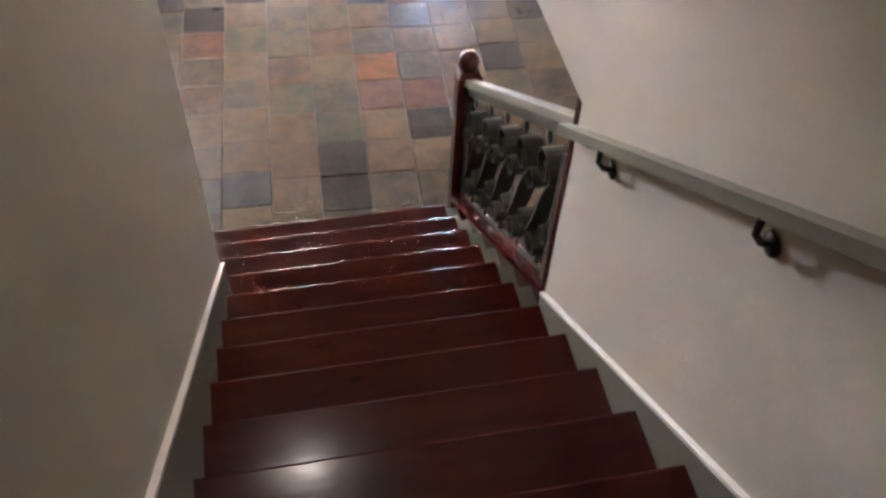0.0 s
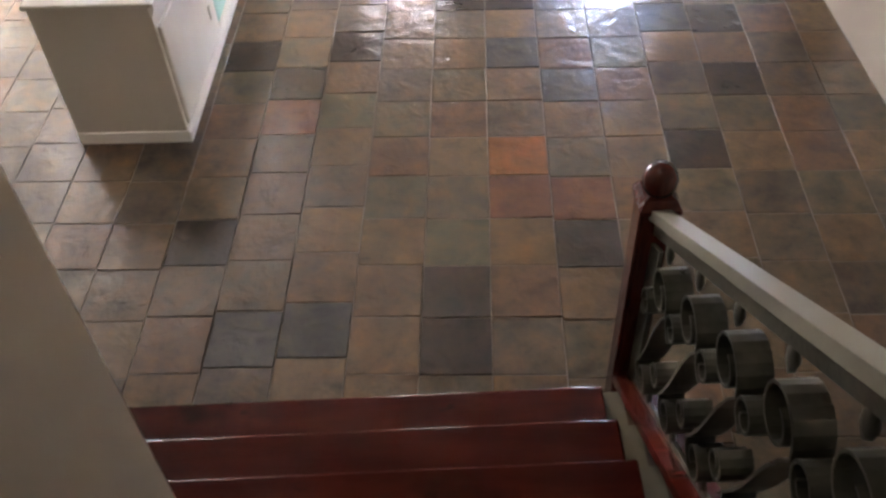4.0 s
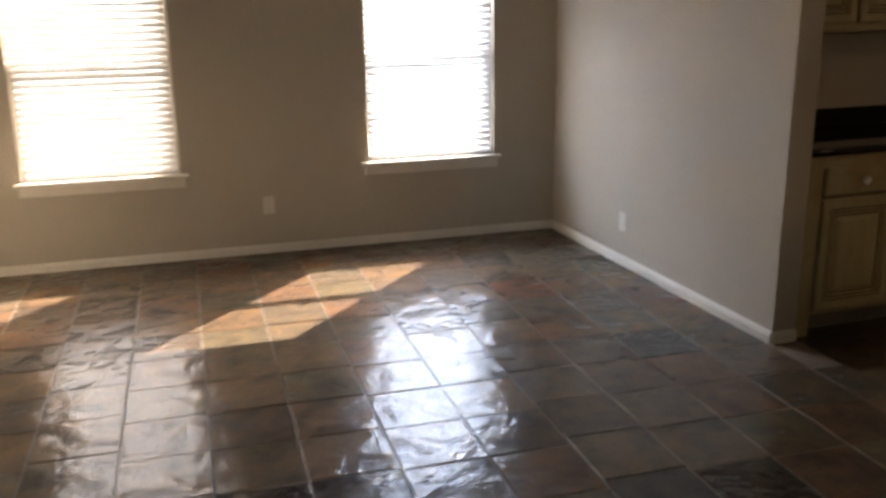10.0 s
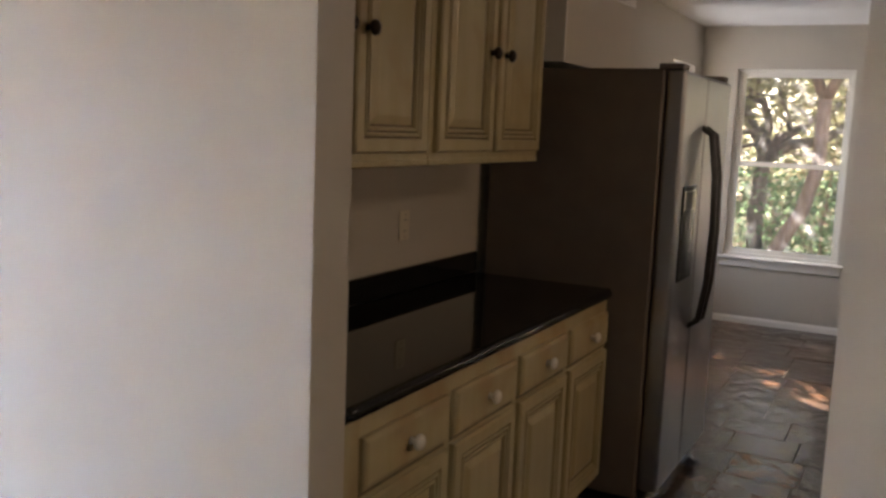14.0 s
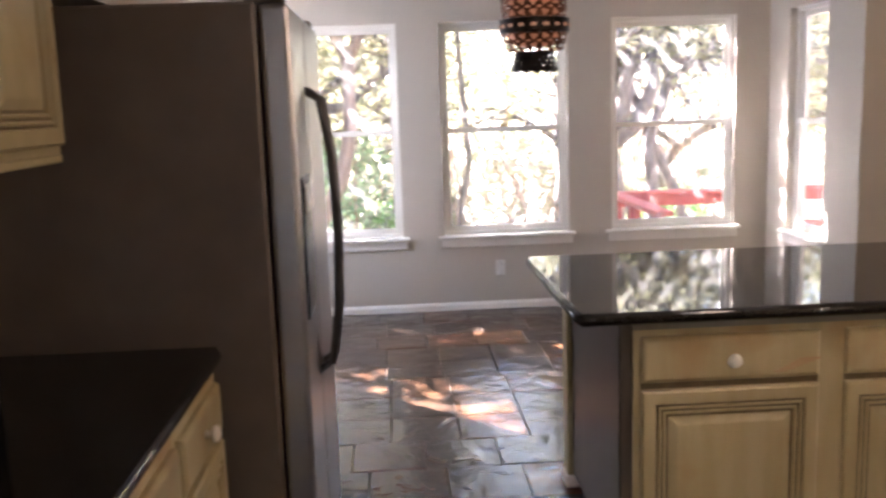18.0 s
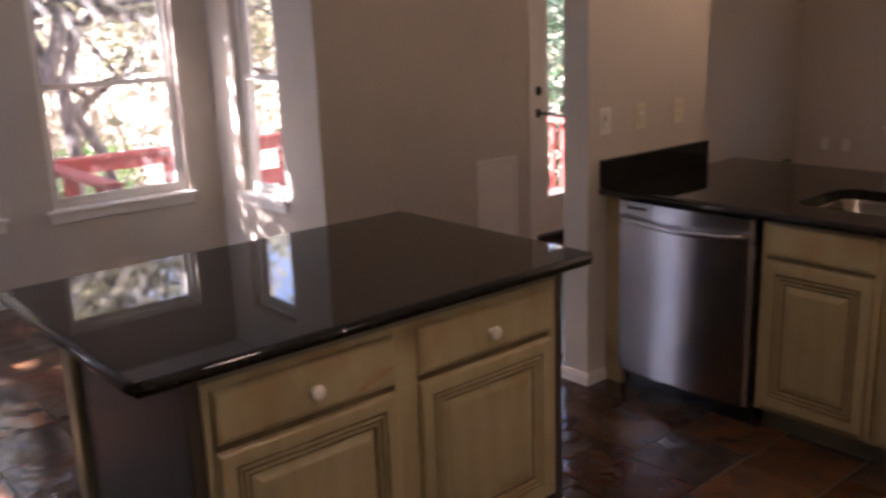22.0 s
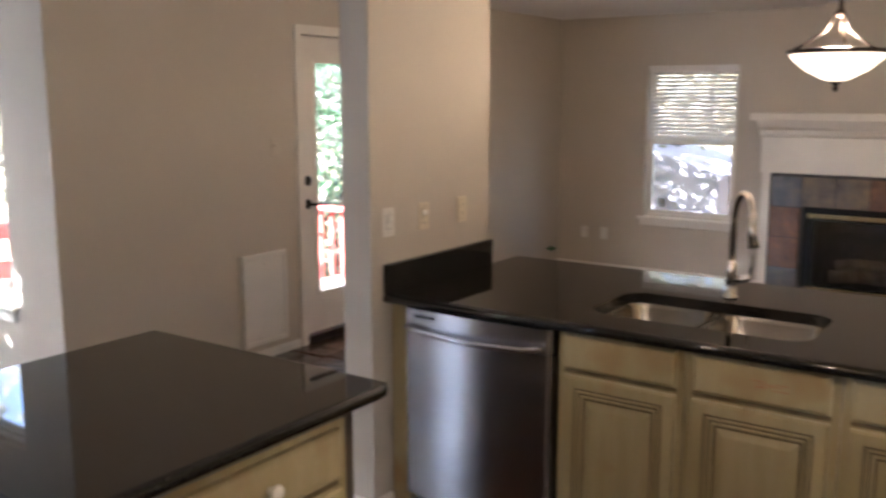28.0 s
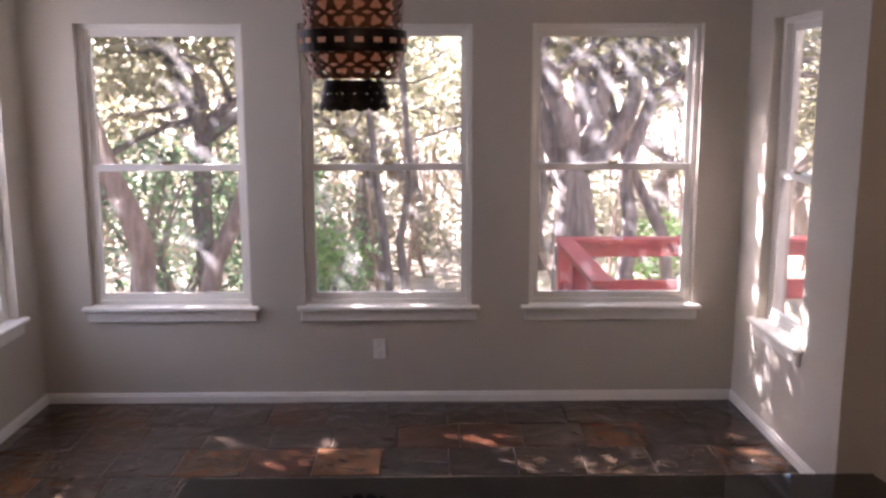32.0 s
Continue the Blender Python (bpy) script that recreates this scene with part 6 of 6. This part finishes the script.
# the last two are grown tall and added to keep sun off the shed
for x, y, sd, w, h in ((7.6, -8.3, 28, 2.2, 3.0), (8.9, -7.2, 29, 1.8, 3.3), (6.5, -9.1, 34, 2.2, 4.3), (7.2, -9.9, 37, 2.4, 4.8)):
    shrub(x, y, sd, w, h, 7000, M_SHADY, leaf=0.05, label="tall dense shrub behind the deck rail, leaves darkened for shade")
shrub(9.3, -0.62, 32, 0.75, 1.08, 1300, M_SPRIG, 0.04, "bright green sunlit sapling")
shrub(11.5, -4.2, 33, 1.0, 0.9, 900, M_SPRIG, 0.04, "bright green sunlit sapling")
shrub(3.3, -11.8, 35, 1.7, 2.3, 1800, M_REDLEAF, 0.05, "red-leaved shrub behind the house")
shrub(2.2, -12.6, 36, 1.8, 2.4, 3000, M_SHADY, label="green shrub behind the house, leaves darkened for shade")

shed = thing("garden_shed", "low grey plastic garden shed behind the house", "shed", pose(4.05, -11.0, -0.62))
part("wall", box(0, 2.4, -1.6, 0, 0, 1.42, 0.02), M_SHED, shed)
part("roof", prism([(-0.05, 1.36), (2.5, 1.50), (2.5, 1.66), (1.2, 1.80), (-0.05, 1.42)], -1.68, 0.06, "y"), M_SHED, shed)
part("latch", box(0.62, 0.70, 0.0, 0.03, 1.0, 1.12, 0.004), M_BLACK, shed)


def undergrowth():
    """Thin bare stems of the thicket."""
    rng = random.Random(91)
    bm = bmesh.new()
    for k in range(170):
        x, y = rng.uniform(10.8, 19), rng.uniform(-7, 6)
        h = rng.uniform(1.0, 3.6)
        p = [Vector((x, y, -0.62))]
        for q in range(3):
            p.append(p[-1] + Vector((rng.uniform(-0.2, 0.2), rng.uniform(-0.3, 0.3), h / 3)))
        b = tube(p, 0.02, 4, [0.024, 0.018, 0.013, 0.006])
        me = bpy.data.meshes.new("tmp")
        b.to_mesh(me)
        b.free()
        bm.from_mesh(me)
        bpy.data.meshes.remove(me)
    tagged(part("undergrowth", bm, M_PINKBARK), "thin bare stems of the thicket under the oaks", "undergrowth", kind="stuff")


undergrowth()


def far_woods():
    rng = random.Random(77)
    cs = []
    for k in range(62000):
        a = rng.uniform(-2.1, 1.3)
        r = rng.uniform(15, 30)
        z = rng.uniform(-0.6, 7)
        if math.sin(a * 23 + 1.3 * z) * math.sin(z * 1.9 + a * 11 + r * 0.7) > 0.25:
            continue
        cs.append(Vector((5 + r * math.cos(a), r * math.sin(a), z)))
    me = leaf_mesh("far_woods", rng, cs, 0.15, 0.6)
    me.materials.append(M_PALE)
    tagged(new("far_woods", me), "pale sunlit woods behind the garden", "trees", kind="stuff")


far_woods()
house = thing("neighbour_house", "neighbouring house with pale siding and dark roof", "house", pose(-2, 14, -0.62))
part("wall", box(-9, 9, 0, 8, 0, 5.4), M_SIDING, house)
part("roof", prism([(-0.6, 5.4), (8.6, 5.4), (4.0, 8.2)], -9.5, 9.5, "x"), M_BARK, house, "grey shingle roof")
for x in (-6, -2.2, 1.6, 5.4):
    w_ = part("window", box(x, x + 1.0, -0.03, 0.0, 1.4, 2.9), M_BGLASS, house)
    part("frame", boxes((x - 0.08, x, -0.05, 0, 1.32, 2.98), (x + 1.0, x + 1.08, -0.05, 0, 1.32, 2.98), (x, x + 1.0, -0.05, 0, 2.9, 2.98), (x, x + 1.0, -0.05, 0, 1.32, 1.4)), M_TRIM, w_)
# ---- slate floors ----
TILE, JOINT = 0.3227, 0.0045


def tile_mesh(rng, w, d):
    """One cleft slate tile with a worn, uneven edge."""
    bm = bmesh.new()
    lo = [bm.verts.new((a, b, -0.012)) for a, b in ((0, 0), (w, 0), (w, d), (0, d))]
    e = 0.003
    mid = [bm.verts.new((a, b, -0.0032 + rng.uniform(-0.0008, 0.0006))) for a, b in ((0, 0), (w, 0), (w, d), (0, d))]
    top = [bm.verts.new((a, b, rng.uniform(-0.0014, 0.0018))) for a, b in ((e, e), (w - e, e), (w - e, d - e), (e, d - e))]
    for a, b in ((lo, mid), (mid, top)):
        for i in range(4):
            bm.faces.new((a[i], a[(i + 1) % 4], b[(i + 1) % 4], b[i]))
    bm.faces.new(top)
    bmesh.ops.recalc_face_normals(bm, faces=bm.faces[:])
    return bm


def tiled_floor(name, m, cols, rows, inside, near, label, origin, special=None, seed=5, pitch=TILE, stone=None):
    """Slate laid in columns with shifted cross joints. near picks the tiles that are parts of their own."""
    rng = random.Random(seed)
    fl = part(name, boxes(label[1]), M_GROUT)
    tagged(fl, label[0], "floor", kind="structure")
    w = pitch - JOINT
    kinds = [done(tile_mesh(rng, w, w), "tile", stone or M_SLATE) for _ in range(6)]
    odd = {k: done(tile_mesh(rng, w, w), "tile", mt) for k, mt in (("rust", M_RUST), ("dark", M_DARK), ("red", M_REDSL), ("blue", M_BLUE), ("olive", M_OLIVE), ("tan", M_TAN))}
    verts, faces, count = [], [], 0
    for i in range(*cols):
        shift = rng.choice((-0.03, 0.0, 0.02, 0.06, 0.14)) if special is None or i not in special[1] else special[2].get(i, rng.uniform(-0.02, 0.02))
        for k in range(*rows):
            p = m @ Vector((origin[0] + i * pitch, origin[1] + k * pitch + shift, 0.0))
            c = m @ Vector((origin[0] + (i + 0.5) * pitch, origin[1] + (k + 0.5) * pitch + shift, 0.0))
            if not inside(c):
                continue
            turn = m.to_3x3().to_4x4()
            what = special[0].get((i, k)) if special else None
            if near(c) and count < 330:
                count += 1
                t = new("tile", odd[what] if what else rng.choice(kinds))
                t.parent = fl
                t.matrix_basis = Matrix.Translation((p.x, p.y, rng.uniform(-0.001, 0.001))) @ turn
            else:
                me = odd[what] if what else rng.choice(kinds)
                b = len(verts)
                tm = Matrix.Translation((p.x, p.y, 0.0)) @ turn
                verts += [tm @ v.co for v in me.vertices]
                faces += [[b + q for q in f.vertices] for f in me.polygons]
    if verts:
        me = bpy.data.meshes.new("tiles")
        me.from_pydata(verts, [], faces)
        me.materials.append(stone or M_SLATE)
        rest = new("tiles", me)
        rest.parent = fl
        tagged(rest, "slate tiles farther off", kind="stuff")
    return fl


turn = Matrix.Rotation(radians(-2.71), 4, "Z")
SPECIAL = {(0, 0): "rust", (0, -1): "red", (1, -1): "red", (1, -2): "dark", (0, -2): "tan", (-1, -2): "olive", (-1, -3): "dark", (-1, -4): "dark", (-3, -4): "blue", (-4, -4): "blue",
           (-2, -2): "tan", (-2, -1): "olive", (-3, -2): "tan", (-1, 0): "tan", (0, 3): "blue", (1, 2): "blue", (-3, 3): "dark", (-4, 2): "dark", (-4, 1): "red", (-3, 1): "olive", (-1, 5): "dark", (0, 5): "dark",
           (3, 4): "blue", (4, 4): "dark", (2, 3): "olive", (4, 2): "dark", (3, 0): "dark", (-5, -2): "dark", (5, 8): "blue", (4, 11): "red", (1, 6): "red", (-5, 3): "dark", (2, 7): "tan", (-2, 8): "tan"}
SHIFTS = {0: 0.0, 1: -0.02, -1: 0.0, -2: 0.01, -3: 0.10, -4: 0.05, 2: -0.02, 3: 0.03}


def in_living(c):
    if c.x > -0.02 and not (-0.97 < c.y < 0.0 and c.x < 0.13):
        return False
    if c.y > 2.42 - 0.035 * c.x or c.x < -7.0 or c.y < -6.0:
        return False
    if -3.99 < c.x < -1.90 and c.y < -4.10:
        return False
    return True


tiled_floor("floor_living", turn, (-20, 9), (-16, 18), in_living, lambda c: -4.1 < c.x < -0.1 and -3.9 < c.y < 2.4,
            ("brown and grey split slate floor with worn glossy sealer", (-7.15, 0.13, -6.15, 2.85, -0.05, -0.0028)), (-2.274, -2.558), (SPECIAL, range(-12, 9), SHIFTS))


def in_kitchen(c):
    if c.y < -8.8 or c.y > 0.66 or c.x < 0.15:
        return False
    if c.x > 4.97 and c.y < -3.24:
        return False
    return c.x < 6.31


tiled_floor("floor_kitchen", Matrix.Identity(4), (0, 20), (-28, 3), in_kitchen, lambda c: 0.7 < c.x and -3.5 < c.y,
            ("brown, blue-grey and rust split slate floor", (0.13, 6.46, -8.95, 0.81, -0.05, -0.0042)), (0.14, -0.05), None, 11, stone=M_COOL)
